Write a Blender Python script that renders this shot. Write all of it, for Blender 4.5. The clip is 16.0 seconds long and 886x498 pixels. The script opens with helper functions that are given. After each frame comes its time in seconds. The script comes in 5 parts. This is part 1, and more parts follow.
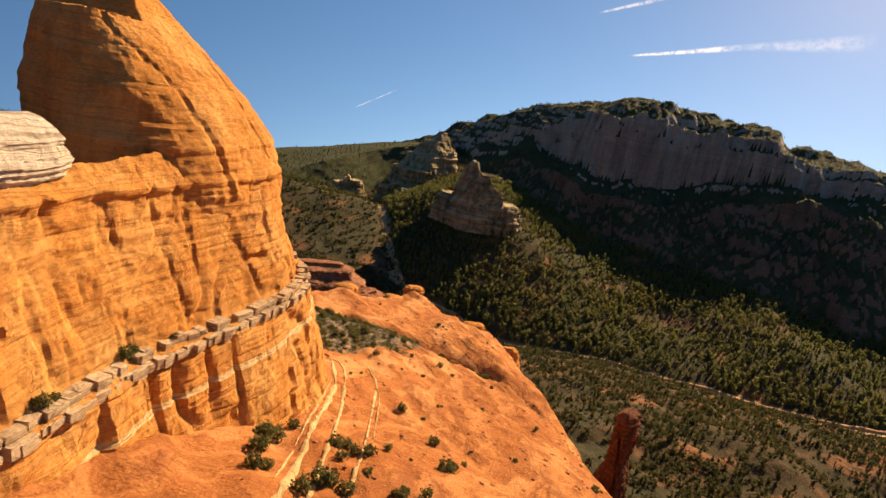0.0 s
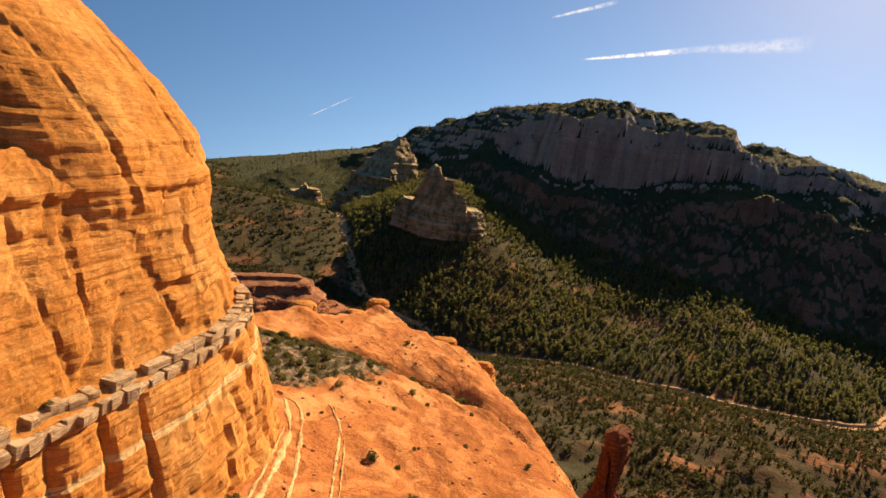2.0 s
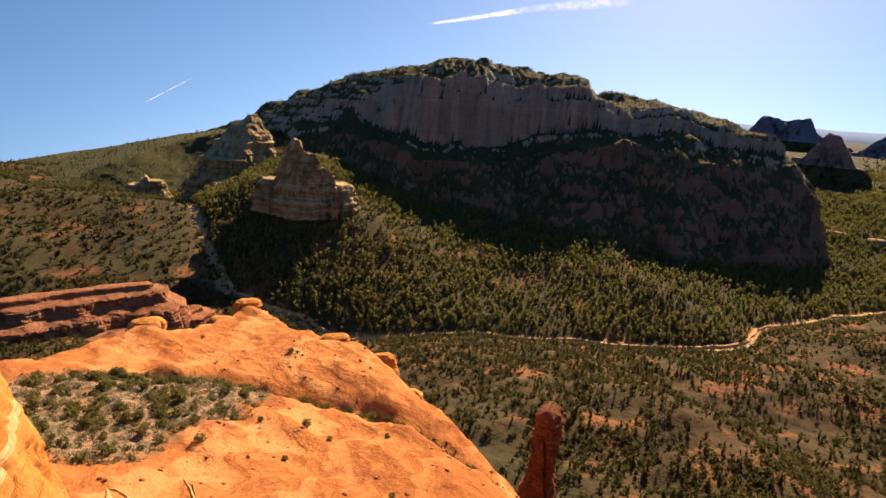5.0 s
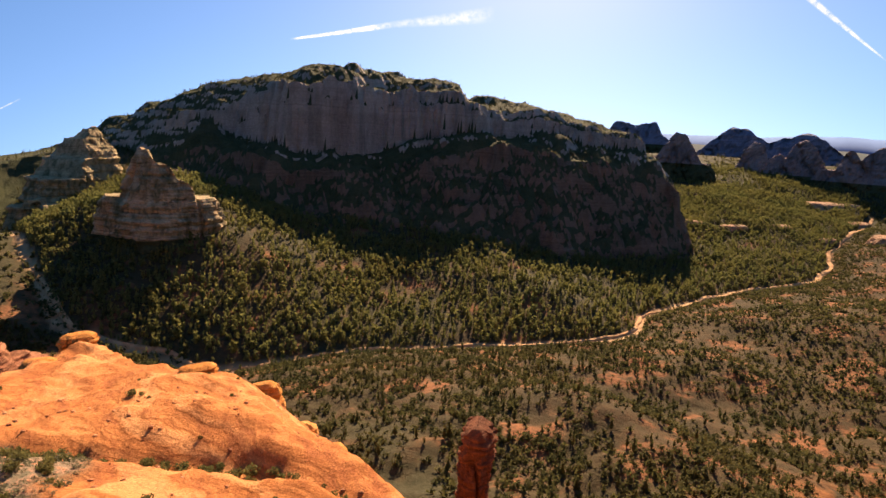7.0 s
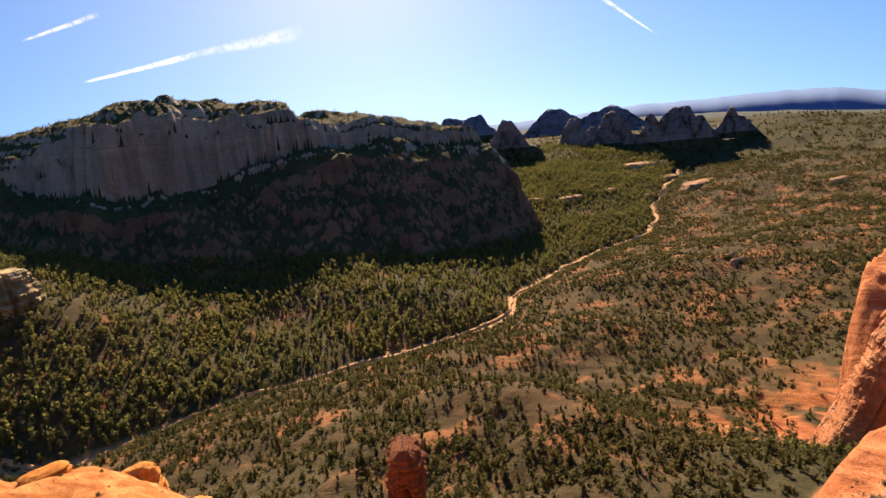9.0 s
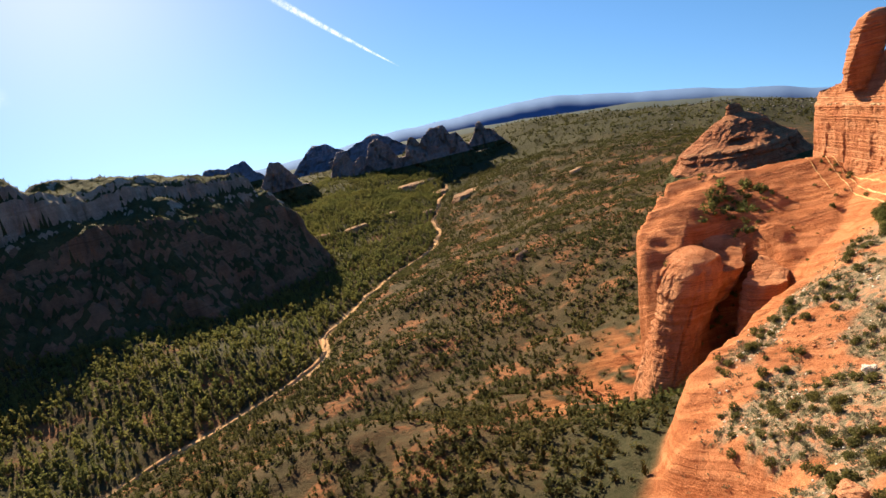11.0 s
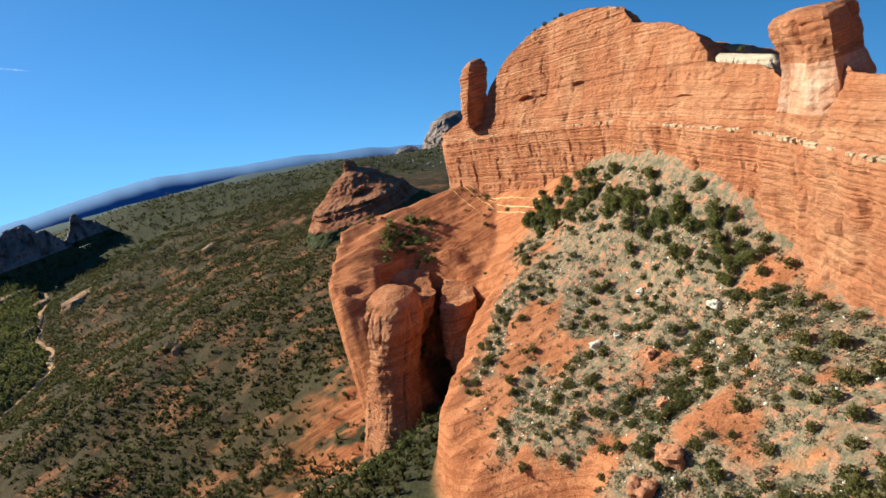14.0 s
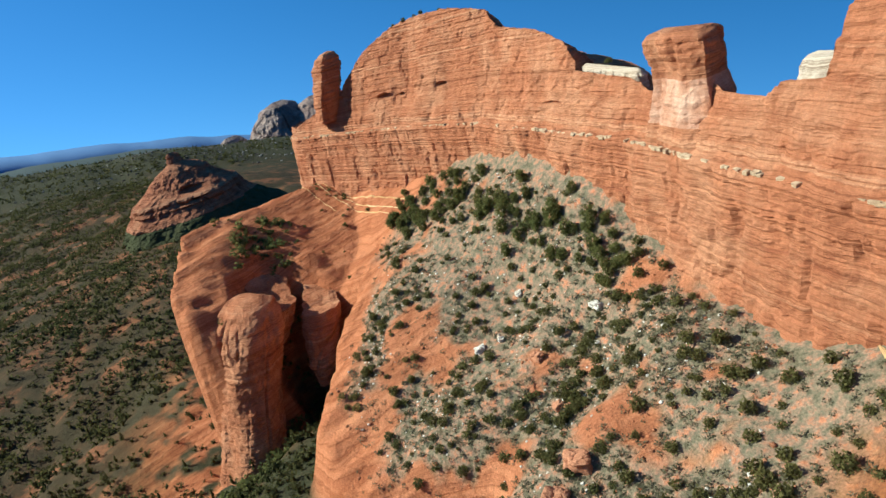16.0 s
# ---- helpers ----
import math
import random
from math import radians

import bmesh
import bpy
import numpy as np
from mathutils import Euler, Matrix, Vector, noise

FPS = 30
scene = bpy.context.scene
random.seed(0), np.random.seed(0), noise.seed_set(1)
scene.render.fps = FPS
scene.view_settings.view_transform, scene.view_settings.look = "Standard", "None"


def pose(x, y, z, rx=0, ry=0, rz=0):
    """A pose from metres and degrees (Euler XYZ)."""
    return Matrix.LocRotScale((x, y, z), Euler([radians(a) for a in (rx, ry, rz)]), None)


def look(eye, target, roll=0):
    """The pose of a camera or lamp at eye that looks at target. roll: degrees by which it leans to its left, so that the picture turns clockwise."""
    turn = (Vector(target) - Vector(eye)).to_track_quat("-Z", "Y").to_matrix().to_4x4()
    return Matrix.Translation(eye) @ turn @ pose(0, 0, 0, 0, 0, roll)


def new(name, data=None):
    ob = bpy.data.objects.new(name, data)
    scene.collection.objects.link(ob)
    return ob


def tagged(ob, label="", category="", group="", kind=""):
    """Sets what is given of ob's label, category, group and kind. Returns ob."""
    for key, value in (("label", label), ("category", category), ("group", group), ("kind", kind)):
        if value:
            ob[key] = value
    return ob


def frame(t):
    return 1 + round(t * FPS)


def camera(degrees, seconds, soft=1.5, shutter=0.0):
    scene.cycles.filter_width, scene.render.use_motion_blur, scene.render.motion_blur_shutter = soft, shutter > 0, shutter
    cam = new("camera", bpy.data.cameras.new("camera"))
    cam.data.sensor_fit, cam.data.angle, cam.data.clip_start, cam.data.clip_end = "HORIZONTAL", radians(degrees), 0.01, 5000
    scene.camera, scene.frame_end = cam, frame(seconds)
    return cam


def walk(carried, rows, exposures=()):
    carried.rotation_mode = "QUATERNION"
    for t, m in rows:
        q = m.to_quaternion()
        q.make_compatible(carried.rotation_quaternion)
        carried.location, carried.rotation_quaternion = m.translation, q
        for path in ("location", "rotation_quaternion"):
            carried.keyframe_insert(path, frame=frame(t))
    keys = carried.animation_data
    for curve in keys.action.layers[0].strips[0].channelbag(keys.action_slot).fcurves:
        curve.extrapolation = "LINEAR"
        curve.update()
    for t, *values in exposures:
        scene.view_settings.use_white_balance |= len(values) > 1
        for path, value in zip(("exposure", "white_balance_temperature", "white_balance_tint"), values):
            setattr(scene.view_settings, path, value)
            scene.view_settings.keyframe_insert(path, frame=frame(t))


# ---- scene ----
cam = camera(74.0, 16.0)
PATH = [
    (0.0, pose(0.00, 0.00, 0.00, 76.00, -10.24, -0.00)),
    (0.5, pose(-0.26, 5.37, -1.23, 77.58, -8.98, -2.42)),
    (1.0, pose(-0.62, 10.77, -2.26, 77.52, -9.92, -3.25)),
    (1.5, pose(-0.85, 16.35, -3.04, 76.41, -9.87, -2.82)),
    (2.0, pose(-1.21, 21.67, -4.18, 77.30, -9.18, -4.18)),
    (2.5, pose(-1.33, 27.65, -5.20, 76.16, -10.39, -4.80)),
    (3.0, pose(-1.55, 33.42, -6.07, 75.25, -9.90, -4.98)),
    (3.5, pose(-1.62, 39.28, -6.78, 74.13, -10.73, -4.76)),
    (4.0, pose(-1.57, 44.91, -7.84, 74.60, -10.13, -5.02)),
    (4.5, pose(-0.67, 51.23, -9.47, 75.87, -6.92, -11.49)),
    (7.0, pose(9.81, 91.61, -27.96, 78.73, -3.13, -30.33)),
    (7.5, pose(11.05, 96.07, -30.20, 79.75, 0.87, -34.91)),
    (8.0, pose(12.23, 100.44, -32.38, 79.95, 3.09, -39.18)),
    (10.5, pose(11.15, 116.28, -33.44, 79.24, 11.16, -60.93)),
    (11.0, pose(15.68, 121.85, -34.10, 79.00, 13.84, -68.86)),
    (11.5, pose(20.02, 127.32, -34.69, 77.17, 15.35, -76.91)),
    (12.0, pose(23.51, 132.15, -35.08, 75.95, 17.86, -85.09)),
    (12.5, pose(26.30, 136.77, -35.15, 74.67, 18.43, -93.47)),
    (13.0, pose(28.62, 140.75, -35.09, 74.20, 17.42, -98.02)),
    (13.5, pose(30.93, 144.05, -35.17, 74.94, 18.38, -102.17)),
    (14.0, pose(33.68, 146.83, -35.08, 74.70, 18.90, -107.14)),
    (14.5, pose(36.90, 149.35, -34.34, 73.81, 17.49, -112.47)),
    (15.0, pose(39.62, 151.08, -33.16, 72.23, 15.93, -115.82)),
    (15.5, pose(42.34, 152.20, -31.75, 70.64, 15.28, -119.72)),
    (16.0, pose(45.10, 152.84, -30.28, 68.99, 15.64, -123.63)),
]
walk(cam, PATH, [(0.0, 0.82, 10200, 20), (4.5, 1.02, 10000, 24), (7.0, 1.28, 9300, 28), (8.0, 1.3, 9200, 28), (10.5, 1.28, 8500, 16), (13.0, 1.05, 7000, 2), (16.0, 0.76, 5750, -4)])

# ---------- light ----------
SUN_YAW, SUN_EL = 40.0, 34.0          # degrees clockwise from +y, and above the horizon
world = bpy.data.worlds.new("sky")
scene.world = world
world.use_nodes = True
wn = world.node_tree.nodes
sky = wn.new("ShaderNodeTexSky")
sky.sky_type, sky.sun_disc = "NISHITA", False
sky.sun_elevation, sky.sun_rotation = radians(SUN_EL), radians(SUN_YAW)
sky.altitude, sky.air_density, sky.dust_density, sky.ozone_density = 1500, 1.0, 0.5, 3.5
wl = world.node_tree.links
wc = wn.new("ShaderNodeTexCoord")
wd = wn.new("ShaderNodeVectorMath")
wd.operation = "DOT_PRODUCT"
wd.inputs[1].default_value = (-0.19, -0.16, 1.0)      # the skyline of the basin leans, and lies below the eye
wl.new(wc.outputs["Generated"], wd.inputs[0])
wa = wn.new("ShaderNodeMath")
wa.inputs[1].default_value = 0.42
wl.new(wd.outputs["Value"], wa.inputs[0])
wm = wn.new("ShaderNodeMath")
wm.operation = "MAXIMUM"
wm.inputs[1].default_value = 0.03
wl.new(wa.outputs[0], wm.inputs[0])
ws, wj = wn.new("ShaderNodeSeparateXYZ"), wn.new("ShaderNodeCombineXYZ")
wl.new(wc.outputs["Generated"], ws.inputs[0])
wl.new(ws.outputs[0], wj.inputs[0])
wl.new(ws.outputs[1], wj.inputs[1])
wl.new(wm.outputs[0], wj.inputs[2])
wl.new(wj.outputs[0], sky.inputs[0])
wh = wn.new("ShaderNodeHueSaturation")
wh.inputs["Saturation"].default_value = 1.26
wl.new(sky.outputs[0], wh.inputs["Color"])
wl.new(wh.outputs[0], wn["Background"].inputs[0])
wn["Background"].inputs[1].default_value = 0.09
sun = new("sun", bpy.data.lights.new("sun", "SUN"))
sun.data.energy, sun.data.angle, sun.data.color = 5.0, radians(0.55), (1.0, 0.92, 0.78)
sx = math.sin(radians(SUN_YAW)) * math.cos(radians(SUN_EL))
sy = math.cos(radians(SUN_YAW)) * math.cos(radians(SUN_EL))
sun.matrix_world = look((sx * 900, sy * 900, math.sin(radians(SUN_EL)) * 900), (0, 0, 0))


# ---------- materials ----------
def mat(name, rough=0.9):
    m = bpy.data.materials.new(name)
    m.use_nodes = True
    n = m.node_tree.nodes
    b = n["Principled BSDF"]
    b.inputs["Roughness"].default_value = rough
    b.inputs["Specular IOR Level"].default_value = 0.06
    return m, n, m.node_tree.links, b


def coords(n, l, scale=(1, 1, 1)):
    g = n.new("ShaderNodeNewGeometry")
    v = n.new("ShaderNodeMapping")
    v.inputs["Scale"].default_value = scale
    l.new(g.outputs["Position"], v.inputs["Vector"])
    return v.outputs[0]


def tex(n, l, vec, scale, detail=6, rough=0.6):
    t = n.new("ShaderNodeTexNoise")
    t.inputs["Scale"].default_value, t.inputs["Detail"].default_value, t.inputs["Roughness"].default_value = scale, detail, rough
    l.new(vec, t.inputs["Vector"])
    return t.outputs["Fac"]


def ramp(n, l, fac, stops):
    r = n.new("ShaderNodeValToRGB")
    e = r.color_ramp.elements
    while len(e) < len(stops):
        e.new(0.5)
    for k, (p, c) in zip(e, stops):
        k.position, k.color = p, (*c, 1)
    l.new(fac, r.inputs[0])
    return r.outputs[0]


def mix(n, l, fac, a, b, mode="MIX"):
    x = n.new("ShaderNodeMix")
    x.data_type, x.blend_type = "RGBA", mode
    for sock, v in ((x.inputs[0], fac), (x.inputs[6], a), (x.inputs[7], b)):
        if isinstance(v, (int, float)):
            sock.default_value = v
        elif isinstance(v, tuple):
            sock.default_value = (*v, 1)
        else:
            l.new(v, sock)
    return x.outputs[2]


def bump(n, l, b, height, strength, dist):
    k = n.new("ShaderNodeBump")
    k.inputs["Strength"].default_value, k.inputs["Distance"].default_value = strength, dist
    l.new(height, k.inputs["Height"])
    l.new(k.outputs[0], b.inputs["Normal"])


def rock_mat(name, dark, mid, light, dip=(0.0, 0.0), streak=0.5, layer=0.8, tall=0.22, size=1.0):
    """Red sandstone: thin beds along a dipping plane, dark vertical varnish, joints and fine grain."""
    m, n, l, b = mat(name, 0.92)
    p = coords(n, l)
    d = n.new("ShaderNodeVectorMath")
    d.operation = "DOT_PRODUCT"
    l.new(p, d.inputs[0])
    d.inputs[1].default_value = (-dip[0], -dip[1], 1.0)
    warp = tex(n, l, p, 0.06 / size, 4)
    w = n.new("ShaderNodeMath")
    w.operation = "MULTIPLY_ADD"
    l.new(warp, w.inputs[0])
    w.inputs[1].default_value = 3.0 * size
    l.new(d.outputs["Value"], w.inputs[2])

    def bedding(scale, detail):
        t = n.new("ShaderNodeTexNoise")
        t.noise_dimensions = "1D"
        t.inputs["Scale"].default_value, t.inputs["Detail"].default_value, t.inputs["Roughness"].default_value = scale / size, detail, 0.75
        l.new(w.outputs[0], t.inputs["W"])
        return t.outputs["Fac"]

    bed, thin = bedding(0.3, 7), bedding(1.3, 3)
    beds = mix(n, l, layer, mid, ramp(n, l, bed, [(0.3, dark), (0.44, mid), (0.56, mid), (0.7, light)]))
    var = tex(n, l, coords(n, l, (1, 1, tall)), 0.4 / size, 8, 0.7)
    c = mix(n, l, ramp(n, l, var, [(0.4, (streak, streak, streak)), (0.55, (0, 0, 0))]), beds, dark)
    patch = tex(n, l, coords(n, l, (1, 1, tall * 0.7)), 0.11 / size, 6, 0.65)
    c = mix(n, l, ramp(n, l, patch, [(0.36, (0.7 * streak,) * 3), (0.5, (0, 0, 0))]), c, tuple(k * 0.6 for k in dark))
    blot = tex(n, l, p, 0.07 / size, 5, 0.65)
    c = mix(n, l, ramp(n, l, blot, [(0.46, (0, 0, 0)), (0.68, (0.55, 0.55, 0.55))]), c, light)
    # bed partings and joints, broken along their length
    lines = ramp(n, l, thin, [(0.465, (1, 1, 1)), (0.492, (0.5, 0.44, 0.4)), (0.508, (0.5, 0.44, 0.4)), (0.535, (1, 1, 1))])
    some = ramp(n, l, tex(n, l, coords(n, l, (1, 1, 2.5)), 0.13 / size, 4), [(0.34, (0, 0, 0)), (0.5, (1, 1, 1))])
    c = mix(n, l, mix(n, l, layer, (0, 0, 0), some), c, mix(n, l, 1.0, c, lines, "MULTIPLY"))
    grain = tex(n, l, p, 1.5 / size, 9, 0.75)
    c = mix(n, l, 0.5, c, ramp(n, l, grain, [(0.3, (0.3, 0.3, 0.3)), (0.7, (0.7, 0.7, 0.7))]), "OVERLAY")
    speck = tex(n, l, coords(n, l, (1, 1, 1.8)), 5.0 / size, 5, 0.8)
    c = mix(n, l, 0.38, c, ramp(n, l, speck, [(0.36, (0.22, 0.22, 0.22)), (0.5, (0.5, 0.5, 0.5)), (0.66, (0.78, 0.78, 0.78))]), "OVERLAY")
    l.new(c, b.inputs["Base Color"])
    rel = n.new("ShaderNodeMath")
    rel.operation = "MULTIPLY_ADD"
    l.new(bed, rel.inputs[0])
    rel.inputs[1].default_value = 1.8 * layer
    l.new(grain, rel.inputs[2])
    bump(n, l, b, rel.outputs[0], 0.75, 0.8 * size)
    return m


ROCK = rock_mat("orange_sandstone", (0.33, 0.11, 0.03), (0.68, 0.275, 0.075), (0.78, 0.43, 0.16), (0.0, 0.0), 0.45, 0.42, 0.06)
ROCK_RIDGE = rock_mat("red_sandstone", (0.22, 0.068, 0.034), (0.45, 0.178, 0.088), (0.6, 0.32, 0.18), (0.015, 0.0), 0.3, 0.7, 0.1)
ROCK_FAR = rock_mat("far_red_rock", (0.15, 0.055, 0.035), (0.4, 0.16, 0.085), (0.48, 0.25, 0.14), (0, 0), 0.5, 0.9, 0.2, 2.0)
# Pillar rock: the shade on its near side is put into the colour.
ROCK_SHADED = rock_mat("shaded_red_rock", (0.06, 0.026, 0.016), (0.18, 0.068, 0.036), (0.28, 0.125, 0.07), (0, 0), 0.7, 0.6, 0.2)
# Far-butte rocks: distance haze is put into both sets of colours.
ROCK_HAZY = rock_mat("haze_tinted_rock", (0.13, 0.11, 0.11), (0.27, 0.21, 0.2), (0.42, 0.32, 0.27), (0, 0), 0.6, 0.3, 0.2, 5.0)
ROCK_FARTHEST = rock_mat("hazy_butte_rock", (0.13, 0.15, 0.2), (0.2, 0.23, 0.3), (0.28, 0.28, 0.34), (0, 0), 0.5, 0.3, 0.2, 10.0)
ROCK_PEAK = rock_mat("grey_peak_rock", (0.16, 0.11, 0.1), (0.34, 0.24, 0.2), (0.52, 0.45, 0.4), (0, 0), 0.6, 0.6, 0.15, 10.0)
ROCK_GREY = rock_mat("mesa_rock", (0.2, 0.17, 0.13), (0.44, 0.36, 0.28), (0.6, 0.51, 0.4), (0, 0), 0.6, 0.35, 0.1, 6.0)
ROCK_CRAG = rock_mat("tan_crag_rock", (0.13, 0.12, 0.055), (0.5, 0.36, 0.2), (0.66, 0.52, 0.32), (0, 0), 0.9, 0.7, 0.5, 3.0)
ROCK_SLAB = rock_mat("tan_slab_rock", (0.28, 0.14, 0.08), (0.46, 0.27, 0.16), (0.57, 0.4, 0.26), (0, 0), 0.4)
ROCK_PALE = rock_mat("pale_sandstone", (0.5, 0.28, 0.12), (0.7, 0.45, 0.21), (0.8, 0.6, 0.34), (0.02, 0.0), 0.2, 0.8)
ROCK_LEDGE = rock_mat("tan_ledge_rock", (0.4, 0.25, 0.14), (0.62, 0.44, 0.27), (0.7, 0.54, 0.36), (0.0, 0.0), 0.4)
ROCK_NECK = rock_mat("streaked_sandstone", (0.34, 0.12, 0.06), (0.54, 0.25, 0.14), (0.78, 0.6, 0.46), (0.015, 0.0), 0.5, 0.3, 0.06)
ROCK_BAND = rock_mat("red_band_rock", (0.09, 0.07, 0.045), (0.22, 0.14, 0.095), (0.32, 0.21, 0.14), (0, 0), 0.5, 0.5, 0.15, 5.0)
ROCK_CREAM = rock_mat("cream_sandstone", (0.46, 0.34, 0.24), (0.64, 0.52, 0.39), (0.76, 0.67, 0.55), (0.02, 0.0), 0.25, 0.9)
ROCK_BOULDER = rock_mat("boulder_sandstone", (0.36, 0.15, 0.08), (0.58, 0.27, 0.15), (0.68, 0.42, 0.27), (0.0, 0.0), 0.2, 0.5)
WOODED = rock_mat("wooded_slope", (0.04, 0.048, 0.02), (0.07, 0.076, 0.034), (0.12, 0.11, 0.058), (0, 0), 0.5, 0.2, 0.5, 5.0)


def leaf_mat(name, a, b_):
    m, n, l, b = mat(name, 0.8)
    g = n.new("ShaderNodeNewGeometry")
    c = ramp(n, l, g.outputs["Random Per Island"], [(0.0, a), (1.0, b_)])
    big = tex(n, l, coords(n, l), 0.02, 4)
    c = mix(n, l, ramp(n, l, big, [(0.35, (0, 0, 0)), (0.65, (0.5, 0.5, 0.5))]), c, (b_[0] * 1.2, b_[1] * 1.0, b_[2] * 0.9))
    l.new(c, b.inputs["Base Color"])
    t, x = n.new("ShaderNodeBsdfTranslucent"), n.new("ShaderNodeMixShader")
    l.new(c, t.inputs["Color"])
    x.inputs[0].default_value = 0.46
    l.new(b.outputs[0], x.inputs[1])
    l.new(t.outputs[0], x.inputs[2])
    l.new(x.outputs[0], n["Material Output"].inputs[0])
    return m


PINE = leaf_mat("pine_foliage", (0.075, 0.092, 0.03), (0.19, 0.195, 0.068))
JUNIPER = leaf_mat("juniper_foliage", (0.036, 0.045, 0.017), (0.105, 0.105, 0.04))
SHRUB = leaf_mat("shrub_foliage", (0.055, 0.065, 0.024), (0.17, 0.165, 0.062))
SAGE = leaf_mat("grey_brush_foliage", (0.075, 0.082, 0.047), (0.2, 0.195, 0.125))


def ground_mat():
    m, n, l, b = mat("ground", 0.95)
    p = coords(n, l)
    at = n.new("ShaderNodeVertexColor")
    at.layer_name = "kind"
    sep = n.new("ShaderNodeSeparateColor")
    l.new(at.outputs["Color"], sep.inputs[0])
    n1, n2, n3 = tex(n, l, p, 0.035, 6), tex(n, l, p, 0.5, 8, 0.7), tex(n, l, p, 2.5, 6, 0.7)
    soil = ramp(n, l, n1, [(0.4, (0.05, 0.038, 0.02)), (0.53, (0.085, 0.052, 0.027)), (0.6, (0.26, 0.105, 0.05))])
    soil = mix(n, l, ramp(n, l, n2, [(0.42, (0, 0, 0)), (0.62, (0.65, 0.65, 0.65))]), soil, (0.062, 0.052, 0.027))
    scrub = ramp(n, l, n2, [(0.32, (0.1, 0.092, 0.053)), (0.45, (0.185, 0.158, 0.102)), (0.55, (0.32, 0.205, 0.135)), (0.63, (0.48, 0.2, 0.105))])
    scrub = mix(n, l, 0.6, scrub, ramp(n, l, n3, [(0.35, (0.25, 0.25, 0.25)), (0.65, (0.75, 0.75, 0.75))]), "OVERLAY")
    # bare rock with thin curved beds
    d = n.new("ShaderNodeVectorMath")
    d.operation = "DOT_PRODUCT"
    l.new(p, d.inputs[0])
    d.inputs[1].default_value = (0.35, 0.12, 1.0)
    w = n.new("ShaderNodeMath")
    w.operation = "MULTIPLY_ADD"
    l.new(tex(n, l, p, 0.03, 3), w.inputs[0])
    w.inputs[1].default_value = 9.0
    l.new(d.outputs["Value"], w.inputs[2])
    bed = n.new("ShaderNodeTexNoise")
    bed.noise_dimensions = "1D"
    bed.inputs["Scale"].default_value, bed.inputs["Detail"].default_value = 0.35, 5
    l.new(w.outputs[0], bed.inputs["W"])
    slick = ramp(n, l, bed.outputs["Fac"], [(0.3, (0.36, 0.12, 0.04)), (0.5, (0.49, 0.182, 0.064)), (0.66, (0.57, 0.25, 0.1))])
    deep = mix(n, l, bed.outputs["Fac"], (0.32, 0.105, 0.05), (0.54, 0.22, 0.115))
    slick = mix(n, l, mix(n, l, 0.75, (0, 0, 0), at.outputs["Alpha"]), slick, deep)
    lines = ramp(n, l, bed.outputs["Fac"], [(0.44, (1, 1, 1)), (0.47, (0.6, 0.55, 0.5)), (0.5, (1, 1, 1))])
    slick = mix(n, l, 0.8, slick, lines, "MULTIPLY")
    stain = tex(n, l, coords(n, l, (1, 0.3, 1)), 0.16, 7, 0.7)
    slick = mix(n, l, ramp(n, l, stain, [(0.36, (0.75, 0.75, 0.75)), (0.5, (0, 0, 0))]), slick, (0.27, 0.085, 0.034))
    slick = mix(n, l, 0.7, slick, ramp(n, l, n3, [(0.35, (0.3, 0.3, 0.3)), (0.65, (0.7, 0.7, 0.7))]), "OVERLAY")
    sand = mix(n, l, n2, (0.42, 0.23, 0.11), (0.5, 0.33, 0.19))
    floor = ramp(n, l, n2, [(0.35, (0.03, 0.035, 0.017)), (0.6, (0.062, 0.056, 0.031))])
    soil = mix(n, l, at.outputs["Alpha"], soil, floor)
    c = mix(n, l, sep.outputs[1], soil, scrub)
    c = mix(n, l, sep.outputs[0], c, slick)
    c = mix(n, l, sep.outputs[2], c, sand)
    l.new(c, b.inputs["Base Color"])
    rel = n.new("ShaderNodeMath")
    rel.operation = "MULTIPLY_ADD"
    l.new(bed.outputs["Fac"], rel.inputs[0])
    rel.inputs[1].default_value = 0.8
    l.new(n2, rel.inputs[2])
    bump(n, l, b, rel.outputs[0], 0.8, 1.2)
    return m


GROUND = ground_mat()


# ---------- noise ----------
def vnoise(p, seed=0):
    """Smooth value noise in -1..1 at the points p (N, 3)."""
    i = np.floor(p).astype(np.int64)
    f = p - i
    f = f * f * (3 - 2 * f)
    out = np.zeros(len(p))
    for dx in (0, 1):
        for dy in (0, 1):
            for dz in (0, 1):
                h = (i[:, 0] + dx) * 374761393 + (i[:, 1] + dy) * 668265263 + (i[:, 2] + dz) * 2147483647 + seed * 1274126177
                h = (h ^ (h >> 13)) * 1274126177 & 0x7FFFFFFF
                h = (h ^ (h >> 16)) & 0xFFFF
                w = (f[:, 0] if dx else 1 - f[:, 0]) * (f[:, 1] if dy else 1 - f[:, 1]) * (f[:, 2] if dz else 1 - f[:, 2])
                out += w * (h / 32767.5 - 1)
    return out


def fbm(p, octaves=4, seed=0, gain=0.5):
    out, a = np.zeros(len(p)), 1.0
    for k in range(octaves):
        out += a * vnoise(p * 2 ** k + 17.3 * k, seed + k)
        a *= gain
    return out


def fbm2(x, y, scale, octaves=4, seed=0, gain=0.5):
    s = np.shape(x)
    p = np.stack([np.ravel(x) / scale, np.ravel(y) / scale, np.full(np.size(x), 0.37)], 1)
    return fbm(p, octaves, seed, gain).reshape(s)


def sstep(a, b, v):
    t = np.clip((v - a) / (b - a), 0, 1)
    return t * t * (3 - 2 * t)


